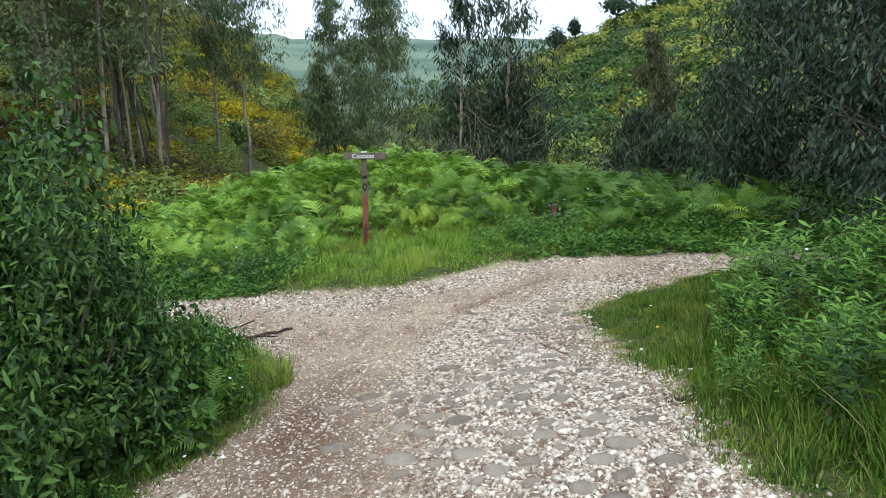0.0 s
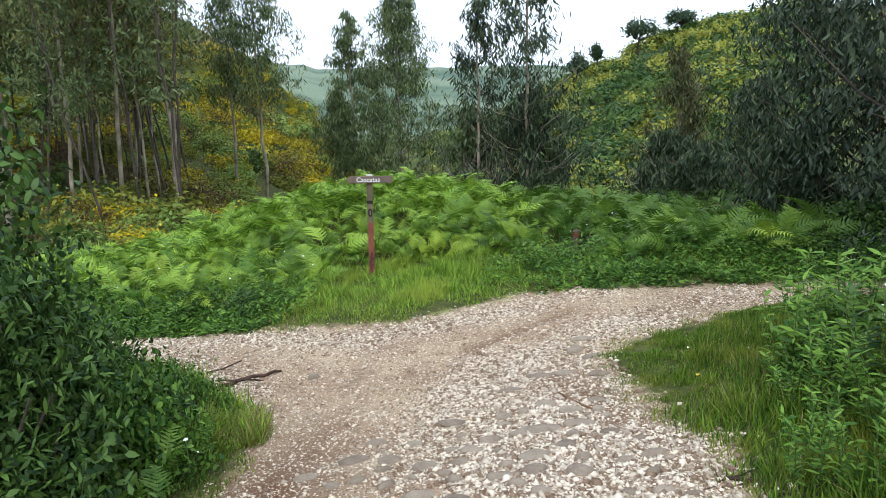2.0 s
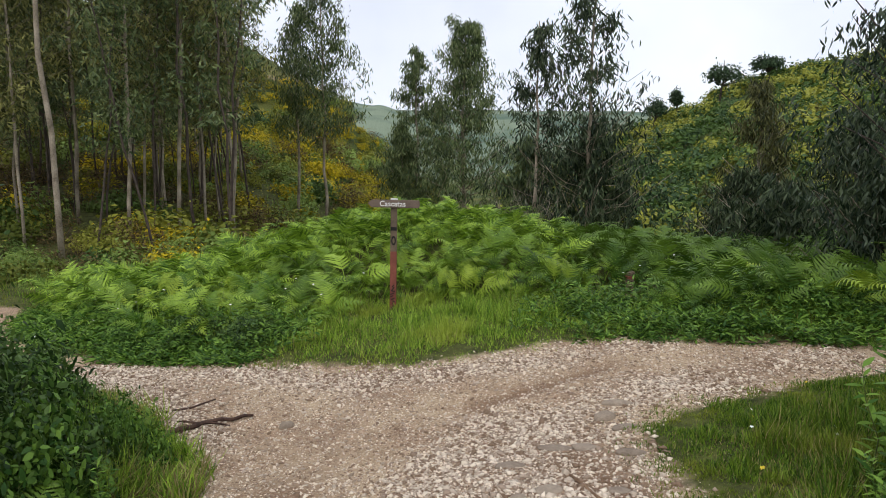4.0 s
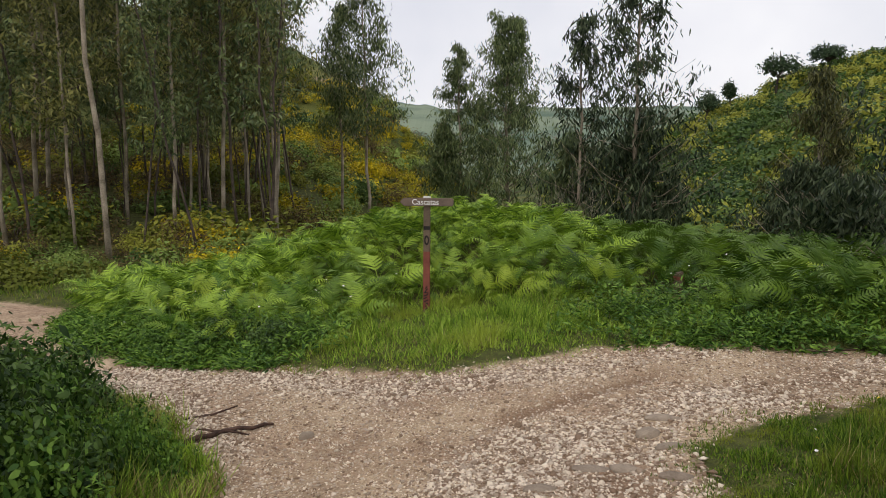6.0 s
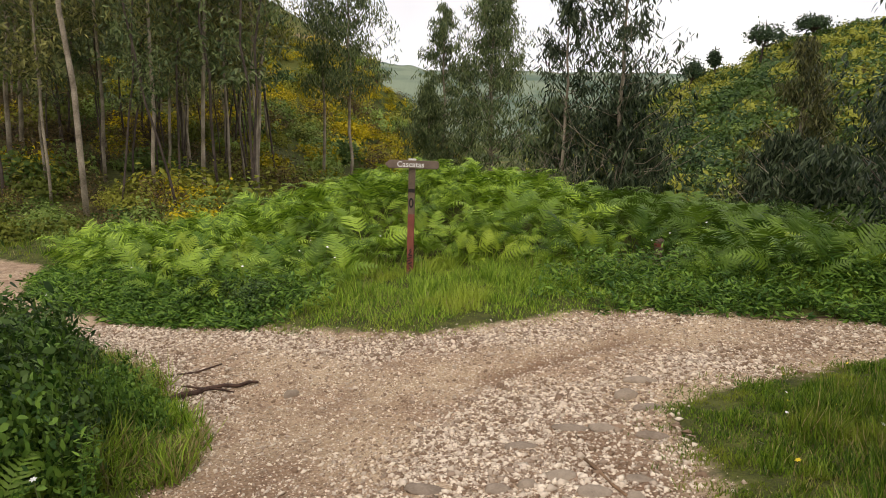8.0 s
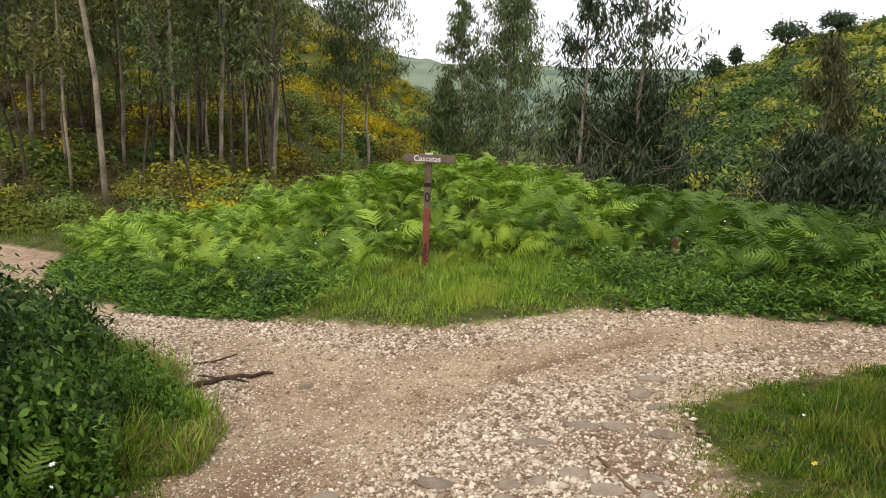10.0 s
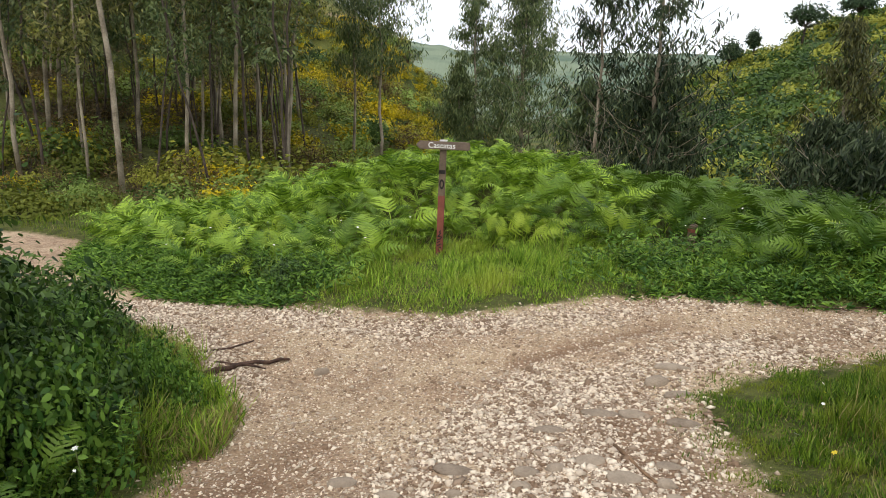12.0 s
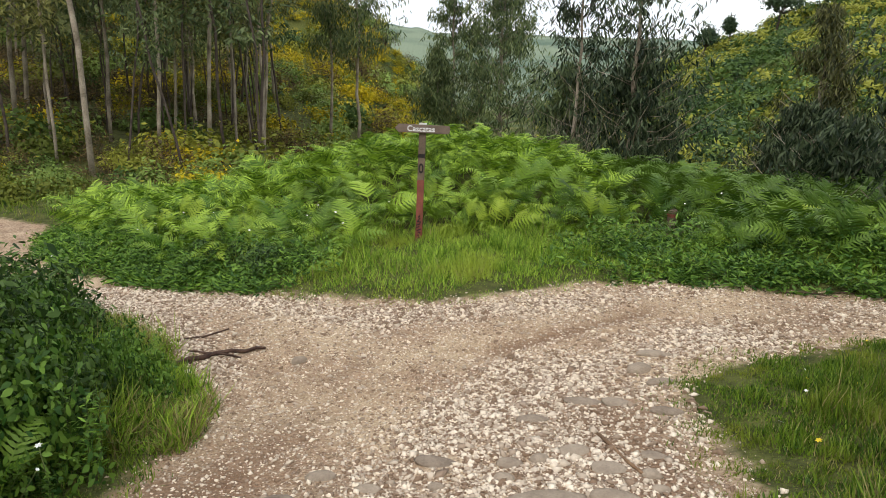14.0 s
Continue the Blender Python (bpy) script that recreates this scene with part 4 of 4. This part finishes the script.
def gravel():
    r = np.random.default_rng(90)
    pieces = []
    P = np.stack([r.uniform(-4.6, 3.9, 520000), r.uniform(0.2, 7.6, 520000)], 1)
    d = road_distance(P[:, 0], P[:, 1])
    near = np.clip(1.25 - (P[:, 1] - 1) * 0.11, 0.3, 1.0)
    chance = np.clip(stoniness(P[:, 0], P[:, 1]), 0.3, 1) ** 1.2 * near * 1.35
    for x, y, a, b, *_ in laid:
        chance[((P[:, 0] - x) / a) ** 2 + ((P[:, 1] - y) / b) ** 2 < 1.0] = 0
    keep = (d < 0.08 + 0.08 * r.normal(size=len(d))) & (r.uniform(size=len(d)) < chance)
    P = P[keep]
    S = np.clip(r.lognormal(math.log(0.006), 0.48, len(P)), 0.0035, 0.024)
    S *= 0.72 + 0.33 * np.clip(stoniness(P[:, 0], P[:, 1]) * 1.6, 0, 1)
    Q = on_land(P[:, 0], P[:, 1])
    Q[:, 2] += S * 0.2
    which = r.integers(0, 4, len(P))
    for k in range(4):
        s = which == k
        T = chip(91 + k)
        size = S[s, None] * np.stack([r.uniform(0.8, 1.3, s.sum()), r.uniform(0.9, 1.6, s.sum()), r.uniform(0.45, 0.85, s.sum())], 1)
        pieces.append(place(T, Q[s], flat_turns(s.sum(), r), size))
    return tagged(new("gravel", mesh_np("gravel", *join(pieces), GRAVEL)), "loose pale limestone gravel on the dirt track", "gravel", kind="stuff")


gravel()

# ---------------------------------------------------------------- fallen branches
def fallen(name, pts, r0, r1, seed, label, forks=2, material=None):
    r = np.random.default_rng(seed)
    P = np.array([(x, y, float(land(x, y)) + r0 * 0.8) for x, y in pts])
    base = P.mean(0)
    V, F = tube(P, np.linspace(r0, r1, len(P)), 7)
    ob = new(name, mesh_np(name, V - base, F, material or BRANCH_DARK, True))
    ob.location = base
    for k in range(forks):
        i = int(r.integers(0, len(P) - 1))
        e = P[i] + np.array([r.uniform(-.25, .25), r.uniform(-.12, .12), 0.0])
        e[2] = float(land(e[0], e[1])) + 0.008
        V, F = tube(bent(P[i], e, 4, 0.012, r), np.linspace(r0 * 0.5, r1 * 0.5, 4), 5)
        part("twig", mesh_np("twig", V - base, F, material or BRANCH_DARK, True), ob)
    return tagged(ob, label, "branch")


fallen("fallen_branch", [(-2.05, 5.24), (-1.95, 5.33), (-1.86, 5.34), (-1.78, 5.43), (-1.66, 5.47), (-1.55, 5.44), (-1.47, 5.48), (-1.39, 5.44)], 0.026, 0.011, 1, "dark dead branch lying on the dirt track", 3)
fallen("stick", [(0.82, 3.78), (0.85, 3.62), (0.86, 3.48), (0.9, 3.3)], 0.012, 0.008, 2, "thin brown stick lying among the gravel", 0, STICK_BROWN)
fallen("fallen_branch", [(-2.2, 5.75), (-2.0, 5.8), (-1.82, 5.92)], 0.012, 0.006, 3, "thin dark twig lying on the dirt track", 1)
fallen("fallen_branch", [(0.98, 1.9), (1.05, 1.78), (1.02, 1.62), (1.1, 1.5)], 0.012, 0.005, 4, "small dark dead twigs at the grass edge", 6)
fallen("fallen_branch", [(3.0, 6.05), (3.25, 5.9), (3.45, 5.9), (3.7, 5.78)], 0.008, 0.004, 5, "thin dead branch along the track edge", 4)


# ---------------------------------------------------------------- grass and weeds
BLADE = (np.array([(-0.5, 0, 0), (0.5, 0, 0), (-0.4, 0.06, 0.5), (0.4, 0.06, 0.5), (0, 0.3, 1.0)]), np.array([(0, 1, 3), (0, 3, 2), (2, 3, 4)]))


def blades(P, H, W, r, lean=0.35):
    n = len(P)
    yaw = r.uniform(0, 6.28, n)
    c, s = np.cos(yaw), np.sin(yaw)
    tx, ty = r.normal(0, lean, n), r.normal(0, lean, n)
    z = np.stack([tx, ty, np.ones(n)], 1)
    z /= np.linalg.norm(z, axis=1, keepdims=True)
    x = np.stack([c, s, np.zeros(n)], 1)
    yv = np.cross(z, x)
    R = np.stack([x, yv, z], 2)
    return place(BLADE, P, R, np.stack([W, H * r.uniform(0.2, 1.6, n), H], 1))


def sow(n, x0, x1, y0, y1, keep, r):
    x, y = r.uniform(x0, x1, n), r.uniform(y0, y1, n)
    d = road_distance(x, y)
    k = keep(x, y, d)
    return x[k], y[k], d[k]


def grass():
    r = np.random.default_rng(120)
    green, dry, lawn = [], [], []

    def bed(n, box, keep, low, high, width, dryness=0.06, lean=0.35, into=None):
        x, y, d = sow(n, *box, keep, r)
        tuft = np.clip(0.6 + 0.55 * ripple(x, y, 5.5, 1.5) + 0.45 * ripple(x, y, 14.0, 3.5), 0.2, 1.5)
        H = (low + (high - low) * step(d, 0.0, 1.0)) * tuft * r.uniform(0.5, 1.2, len(x))
        H = H * (1 - 0.5 * np.exp(-((x + 0.25) / 0.5) ** 2 - ((y - 8.1) / 0.65) ** 2))
        P = on_land(x, y, -0.01)
        isdry = r.uniform(size=len(x)) < dryness * np.clip(1 + 1.5 * ripple(x, y, 2.1, 9), 0, 3)
        (green if into is None else into).append(blades(P[~isdry], H[~isdry], width * r.uniform(0.7, 1.3, (~isdry).sum()), r, lean))
        dry.append(blades(P[isdry], H[isdry] * 1.1, width * 0.7 * r.uniform(0.7, 1.3, isdry.sum()), r, lean))

    fray = lambda d, s: d > 0.06 * r.normal(size=len(d)) + s
    bed(60000, (-2.6, 4.5, 6.1, 9.6), lambda x, y, d: fray(d, -0.04) & (d < 2.6) & (r.uniform(size=len(d)) < (0.75 + step(d, 0, .4)) * (0.12 + 0.88 * step(x, -1.7, -0.9) * (1 - 0.8 * step(x, 1.7, 2.5)))), 0.05, 0.27, 0.009, 0.08, 0.5)
    bed(30000, (-6.6, -1.2, 6.4, 12), lambda x, y, d: fray(d, -0.04) & (d < 0.9), 0.05, 0.16, 0.009, into=lawn)
    bed(70000, (1.0, 4.6, 2.6, 5.0), lambda x, y, d: fray(d, -0.06) & (r.uniform(size=len(d)) < 0.25 + step(d, -0.05, .25)), 0.05, 0.18, 0.0075, 0.08, into=lawn)
    bed(70000, (0.6, 4.5, -1.5, 3.0), lambda x, y, d: fray(d, 0.02), 0.1, 0.42, 0.009, 0.12, into=lawn)
    bed(50000, (-3.6, -1.2, 1.2, 6.8), lambda x, y, d: fray(d, 0.02) & (d < 1.0), 0.1, 0.3, 0.007, 0.1, into=lawn)
    bed(32000, (-3.0, -1.4, 3.8, 6.3), lambda x, y, d: fray(d, -0.02) & (d < 0.8), 0.26, 0.5, 0.011, 0.3, 0.5)
    bed(26000, (-14, -4, 8.0, 18), lambda x, y, d: (d > 0.05) & (d < 4) & (x < -4.5 - (y < 11) * 0.5), 0.08, 0.25, 0.012, 0.06, into=lawn)
    bed(16000, (2.4, 9, 5.0, 9), lambda x, y, d: fray(d, -0.04) & (d < 1.4), 0.05, 0.18, 0.009, into=lawn)
    bed(5000, (0.4, 1.8, 3.3, 4.9), lambda x, y, d: (d < 0.02) & (d > -0.35) & (ripple(x, y, 6, 3) > 0.15), 0.015, 0.04, 0.005, 0.1)
    bed(1500, (0.3, 1.0, 2.4, 3.6), lambda x, y, d: ripple(x, y, 7, 1) > 0.55, 0.015, 0.045, 0.004, 0.1)
    tagged(new("grass", mesh_np("grass", *join(green), GRASS)), "bright green grass along the edges of the track", "grass", kind="stuff")
    tagged(new("short_grass", mesh_np("short_grass", *join(lawn), LAWN)), "short deep green grass on the bank", "grass", kind="stuff")
    tagged(new("dry_grass", mesh_np("dry_grass", *join(dry), DRY_GRASS)), "straw-coloured dry blades among the grass", "grass", kind="stuff")


grass()


def weed(seed, height, stems, template, leaf_size, material, label, pairs=9, spread=0.16):
    """Upright stems set with leaves all the way up."""
    r = np.random.default_rng(seed)
    ob = new("tall_weed")
    wood, P, D = [], [], []
    for s in range(stems):
        a, q = r.uniform(0, 6.28), r.uniform(0.3, 1) * spread
        h = height * r.uniform(0.65, 1.1)
        top = np.array([math.cos(a) * q * 2.0, math.sin(a) * q * 2.0, h])
        line = bent((math.cos(a) * q, math.sin(a) * q, -0.05), top, 5, 0.015, r)
        wood.append(tube(line, np.linspace(0.005, 0.002, 5), 4))
        for k in range(pairs):
            f = 0.15 + 0.85 * (k + 0.5) / pairs
            i = min(int(f * 4), 3)
            p = line[i] + (line[i + 1] - line[i]) * (f * 4 - i)
            az = k * 1.57 + a
            for t in range(3):
                b = az + t * 2.1 + r.uniform(-.4, .4)
                P.append(p)
                D.append((math.cos(b), math.sin(b), r.uniform(0.1, 0.9)))
    P, D = np.array(P), np.array(D)
    tagged(part("stem", mesh_np("stem", *join(wood), STEM), ob), kind="stuff")
    part("foliage", mesh_np("foliage", *place(template, P, aim(D, r.normal(0, .4, len(P))), leaf_size * r.uniform(0.6, 1.2, len(P))), material), ob)
    return tagged(ob, label, "weed")


weeds = [weed(131, 0.75, 7, LANCE, 0.095, WEED, "tall green weed with narrow leaves", 14),
         weed(132, 0.6, 8, LANCE, 0.08, WEED, "bushy green weed with narrow leaves", 12),
         weed(133, 0.5, 8, OVATE, 0.062, COVER, "leafy green weed with oval leaves", 11),
         weed(134, 0.85, 4, LANCE, 0.13, BRAMBLE, "tall dark green weed with narrow leaves", 11)]
weed_started = set()


def weed_at(k, x, y, s, group):
    make = copy_to if k in weed_started else stand
    weed_started.add(k)
    return tagged(make(weeds[k], x, y, rr.uniform(0, 360), s, 0.02, (rr.uniform(-9, 9), rr.uniform(-9, 9))), group=group)


def bank(count, box, keep, weights, size, group, gap):
    done, n = [], 0
    while len(done) < count and n < 8000:
        n += 1
        x, y = rr.uniform(box[0], box[1]), rr.uniform(box[2], box[3])
        d = float(road_distance(x, y))
        if keep(x, y, d) and all((x - a) ** 2 + (y - b) ** 2 > gap * gap for a, b in done):
            done.append((x, y))
            weed_at(int(rr.choice(4, p=weights)), x, y, size(x, y, d) * rr.uniform(0.75, 1.15), group)


bank(150, (1.0, 4.2, -1.0, 3.3), lambda x, y, d: 0.25 < d and x > 1.2 and x > 0.8 * (y - 0.56) + 0.2, (0.4, 0.35, 0.15, 0.1), lambda x, y, d: 0.5 + 0.45 * min(d, 1.2), "weeds on the bank", 0.15)
bank(90, (-4.2, -1.4, 1.0, 6.4), lambda x, y, d: (0.15 if y < 3.9 else 0.75) < d < 1.6, (0.1, 0.15, 0.35, 0.4), lambda x, y, d: 0.45 + 0.35 * d if y < 4.6 else 0.4 + 0.2 * d, "weeds on the bank", 0.16)


def weed_bed(seed, box, deep, count, fade, material, label):
    """Low leafy weeds too thick to tell apart, thinning out towards the track and into the grass."""
    r = np.random.default_rng(seed)
    thick = lambda x, y, d: (d > 0.04) & (d < deep) & (r.uniform(size=len(x)) < step(fade * x, 0.9, 2.6) * np.clip(0.55 + 0.8 * ripple(x, y, 3.1, seed), 0.04, 1))
    x, y, d = sow(count * 30, *box, thick, r)
    x, y, d = x[:count], y[:count], d[:count]
    h = (0.05 + 0.3 * np.clip(d, 0, 1.2)) * np.clip(0.75 + 0.5 * ripple(x, y, 2.4, seed + 1), 0.3, 1.3) * r.uniform(0.5, 1.35, len(x))
    n = 24
    P = np.repeat(on_land(x, y), n, 0)
    a, q = r.uniform(0, 6.28, len(P)), 0.075 * np.sqrt(r.uniform(size=len(P)))
    P += np.stack([np.cos(a) * q, np.sin(a) * q, (h[:, None] * r.uniform(0.1, 1.0, (len(x), n))).ravel()], 1)
    D = np.stack([np.cos(a), np.sin(a), r.uniform(-0.3, 1.2, len(P))], 1)
    V, F = place(SLIM, P, aim(D, r.normal(0, 0.6, len(P))), 0.07 * r.uniform(0.5, 1.4, len(P)))
    return tagged(new("weed_bed", mesh_np("weed_bed", V, F, material)), label, "weeds", kind="stuff")


weed_bed(136, (-6.2, -0.6, 6.5, 10.6), 1.1, 1200, -1, WEED, "low leafy green weeds at the foot of the fern mound")
weed_bed(138, (-6.2, -0.6, 6.5, 10.6), 2.4, 1000, -1, COVER, "low dark green weeds at the foot of the fern mound")
weed_bed(137, (1.0, 7.0, 5.2, 8.8), 1.6, 900, 1, COVER, "low dark green weeds between the track and the ferns")
weed_bed(139, (1.0, 7.0, 5.2, 8.8), 1.4, 500, 1, WEED, "low green weeds between the track and the ferns")


# ---------------------------------------------------------------- thickets beside the way
thicket = [bush("bramble_thicket", 141, BRAMBLE, "dense dark green bramble thicket beside the track", "bramble", 6000, 0.075, 0.9, ROUND, 22, 0.13, 70, 0.07, 0.5),
           bush("bramble_thicket", 142, COVER, "leafy green bramble thicket with mixed plants", "bramble", 6000, 0.07, 0.85, ROUND, 22, 0.13, 70, 0.07, 0.5),
           bush("bramble_thicket", 143, BRAMBLE, "dark bramble thicket with narrow leaves", "bramble", 5600, 0.09, 0.95, SLIM, 24, 0.14, 70, 0.07, 0.5),
           bush("tall_thicket", 144, BRAMBLE, "tall tangled thicket of brambles and young shrubs", "bramble", 11000, 0.062, 2.1, ROUND, 34, 0.15, 110, 0.06, 0.5),
           bush("tall_thicket", 145, BRAMBLE, "tall leafy green thicket of mixed shrubs", "bramble", 11000, 0.072, 1.9, SLIM, 34, 0.15, 110, 0.06, 0.5)]
thicket_started = set()


def thicket_at(k, x, y, s, high, group):
    make = copy_to if k in thicket_started else stand
    thicket_started.add(k)
    ob = make(thicket[k], x, y, rr.uniform(0, 360), s, 0.08)
    ob.scale = (s, s, high)
    return tagged(ob, group=group)


for k, x, y, s, h in ((3, -3.3, 3.5, 0.95, 1.2), (4, -2.85, 2.75, 0.8, 1.05), (3, -2.75, 3.4, 0.65, 0.9), (4, -3.1, 3.0, 0.7, 1.15), (0, -2.75, 2.9, 0.75, 0.9), (1, -2.25, 3.45, 0.55, 0.85), (4, -2.95, 3.9, 0.7, 0.62), (2, -2.6, 4.2, 0.45, 0.75), (1, -2.05, 4.4, 0.34, 0.6), (0, -2.25, 4.0, 0.4, 0.72), (1, -2.35, 4.9, 0.36, 0.5), (1, -3.0, 4.8, 0.6, 0.8), (0, -2.95, 5.5, 0.38, 0.5),
                      (2, -3.4, 5.2, 0.8, 0.9), (0, -3.6, 6.1, 0.65, 0.7), (3, -3.6, 2.6, 1.0, 0.95), (1, -3.9, 4.0, 1.0, 1.4), (2, -3.0, 1.7, 0.7, 0.95), (4, -4.3, 1.4, 1.1, 0.95), (1, -4.6, 5.6, 0.9, 0.85),
                      (0, -5.2, 6.9, 0.6, 0.5)):
    thicket_at(k, x, y, s * 1.12, h * 1.2, "thicket on the bank")
for k, x, y, s, h in ((0, 3.6, 1.6, 0.9, 1.1), (2, 4.6, 2.4, 1.0, 1.2), (1, 3.3, 2.6, 0.6, 0.75), (0, 5.3, 3.2, 0.9, 1.3), (2, 3.0, 0.5, 0.9, 1.1), (1, 4.2, 3.4, 0.55, 0.7), (0, 6.4, 7.0, 0.9, 0.9), (2, 7.6, 6.6, 1.1, 1.2), (1, 8.6, 8.6, 1.1, 1.0), (2, 5.9, 10.8, 1.0, 0.95), (0, 7.4, 10.6, 1.1, 1.1), (2, 5.0, 11.6, 0.9, 0.8)):
    thicket_at(k, x, y, s, h, "thicket on the bank")
for k, x, y, s, h in ((0, -1.95, 7.75, 0.5, 0.45), (0, -2.6, 8.1, 0.55, 0.45), (1, -3.3, 8.2, 0.5, 0.4), (1, -4.2, 8.8, 0.5, 0.4), (0, 4.1, 7.3, 0.6, 0.4), (1, 4.4, 6.7, 0.6, 0.45), (0, 5.4, 6.4, 0.6, 0.5)):
    thicket_at(k, x, y, s, h, "brambles at the foot of the mound")
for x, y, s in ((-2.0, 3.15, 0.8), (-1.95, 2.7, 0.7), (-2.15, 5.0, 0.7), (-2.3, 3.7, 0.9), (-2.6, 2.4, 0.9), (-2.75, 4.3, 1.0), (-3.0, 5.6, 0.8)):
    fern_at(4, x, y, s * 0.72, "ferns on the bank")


# a dead branch that leans out of the ferns
rb = np.random.default_rng(155)
reach = [(4.2, 9.0, float(land(4.2, 9.0)) - 0.05), (4.5, 8.85, 0.55), (5.0, 8.7, 0.6), (5.6, 8.6, 0.52), (6.3, 8.5, 0.55)]
tagged(new("dead_branch", mesh_np("dead_branch", *join([tube(reach, (0.016, 0.013, 0.01, 0.007, 0.004), 6), tube(bent(reach[2], (5.3, 8.6, 0.95), 4, 0.02, rb), (0.006, 0.005, 0.004, 0.002), 5)]), TWIG, True)), "thin bare dead branch leaning out of the ferns", "branch")


# ---------------------------------------------------------------- dry stems and flowers
def dry_shrub(seed, label):
    r = np.random.default_rng(seed)
    pieces = []
    for k in range(13):
        a, h = r.uniform(0, 6.28), r.uniform(0.8, 2.0)
        e = np.array([math.cos(a) * r.uniform(.1, .9), math.sin(a) * r.uniform(.1, .9), h])
        L = bent((r.normal(0, .12), r.normal(0, .12), 0), e, 6, 0.05, r)
        pieces.append(tube(L, np.linspace(0.006, 0.0025, 6), 4))
        for j in range(3):
            i = int(r.integers(2, 5))
            pieces.append(tube(bent(L[i], L[i] + r.normal(0, .16, 3) + np.array([0, 0, .25]), 3, 0.02, r), (0.004, 0.003, 0.002), 3))
    return tagged(new("dry_shrub", mesh_np("dry_shrub", *join(pieces), TWIG)), label, "shrub")


stand(dry_shrub(151, "leafless pale dry shrub behind the ferns"), 2.6, 12.4, 0, 0.85)
stand(dry_shrub(152, "leafless pale dry shrub behind the ferns"), 1.9, 12.8, 90, 0.7)


def flower(seed, material):
    r = np.random.default_rng(seed)
    ob = new("wild_flower")
    part("stem", mesh_np("stem", *tube(bent((0, 0, -0.6), (0, 0, 0), 3, 0.01, r), (0.0025, 0.002, 0.002), 4), STEM), ob)
    n = 6
    a = np.arange(n) * 2 * np.pi / n
    D = np.stack([np.cos(a), np.sin(a), np.full(n, 0.25)], 1)
    part("petals", mesh_np("petals", *place(leaf(0.6, 0, 0.15), np.zeros((n, 3)), aim(D, np.zeros(n)), np.full(n, 0.014)), material), ob)
    return tagged(ob, "small white wild flower among the leaves" if material is PETAL else "small yellow wild flower in the grass", "flower", "wild flowers")


white, yellow = flower(161, PETAL), flower(162, YELLOW)


def flower_at(src, x, y, lift, first):
    ob = src if first else copy_thing(src, Matrix.Identity(4))
    ob.matrix_basis = pose(x, y, float(land(x, y)) + lift, rr.uniform(-35, 35), rr.uniform(-35, 35), rr.uniform(0, 360)) @ Matrix.Scale(rr.uniform(0.7, 1.3), 4)


first = True
for n, x0, x1, y0, y1, lo, hi in ((26, -4.2, -0.6, 7.4, 9.2, 0.35, 0.6), (10, 0.6, 4.5, 7.6, 9.4, 0.35, 0.6), (36, 1.9, 4.2, 0.4, 2.4, 0.5, 0.85), (6, -2.4, -1.7, 1.8, 3.4, 0.25, 0.4), (6, 1.7, 3.0, 3.2, 4.6, 0.03, 0.07)):
    for k in range(n):
        x, y = rr.uniform(x0, x1), rr.uniform(y0, y1)
        if lo == 0.5:
            x = max(x, 0.8 * y + 0.35)
        flower_at(white, x, y, rr.uniform(lo, hi), first)
        first = False
for k in range(8):
    flower_at(yellow, rr.uniform(1.6, 3.2), rr.uniform(3.4, 4.8), 0.05, k == 0)
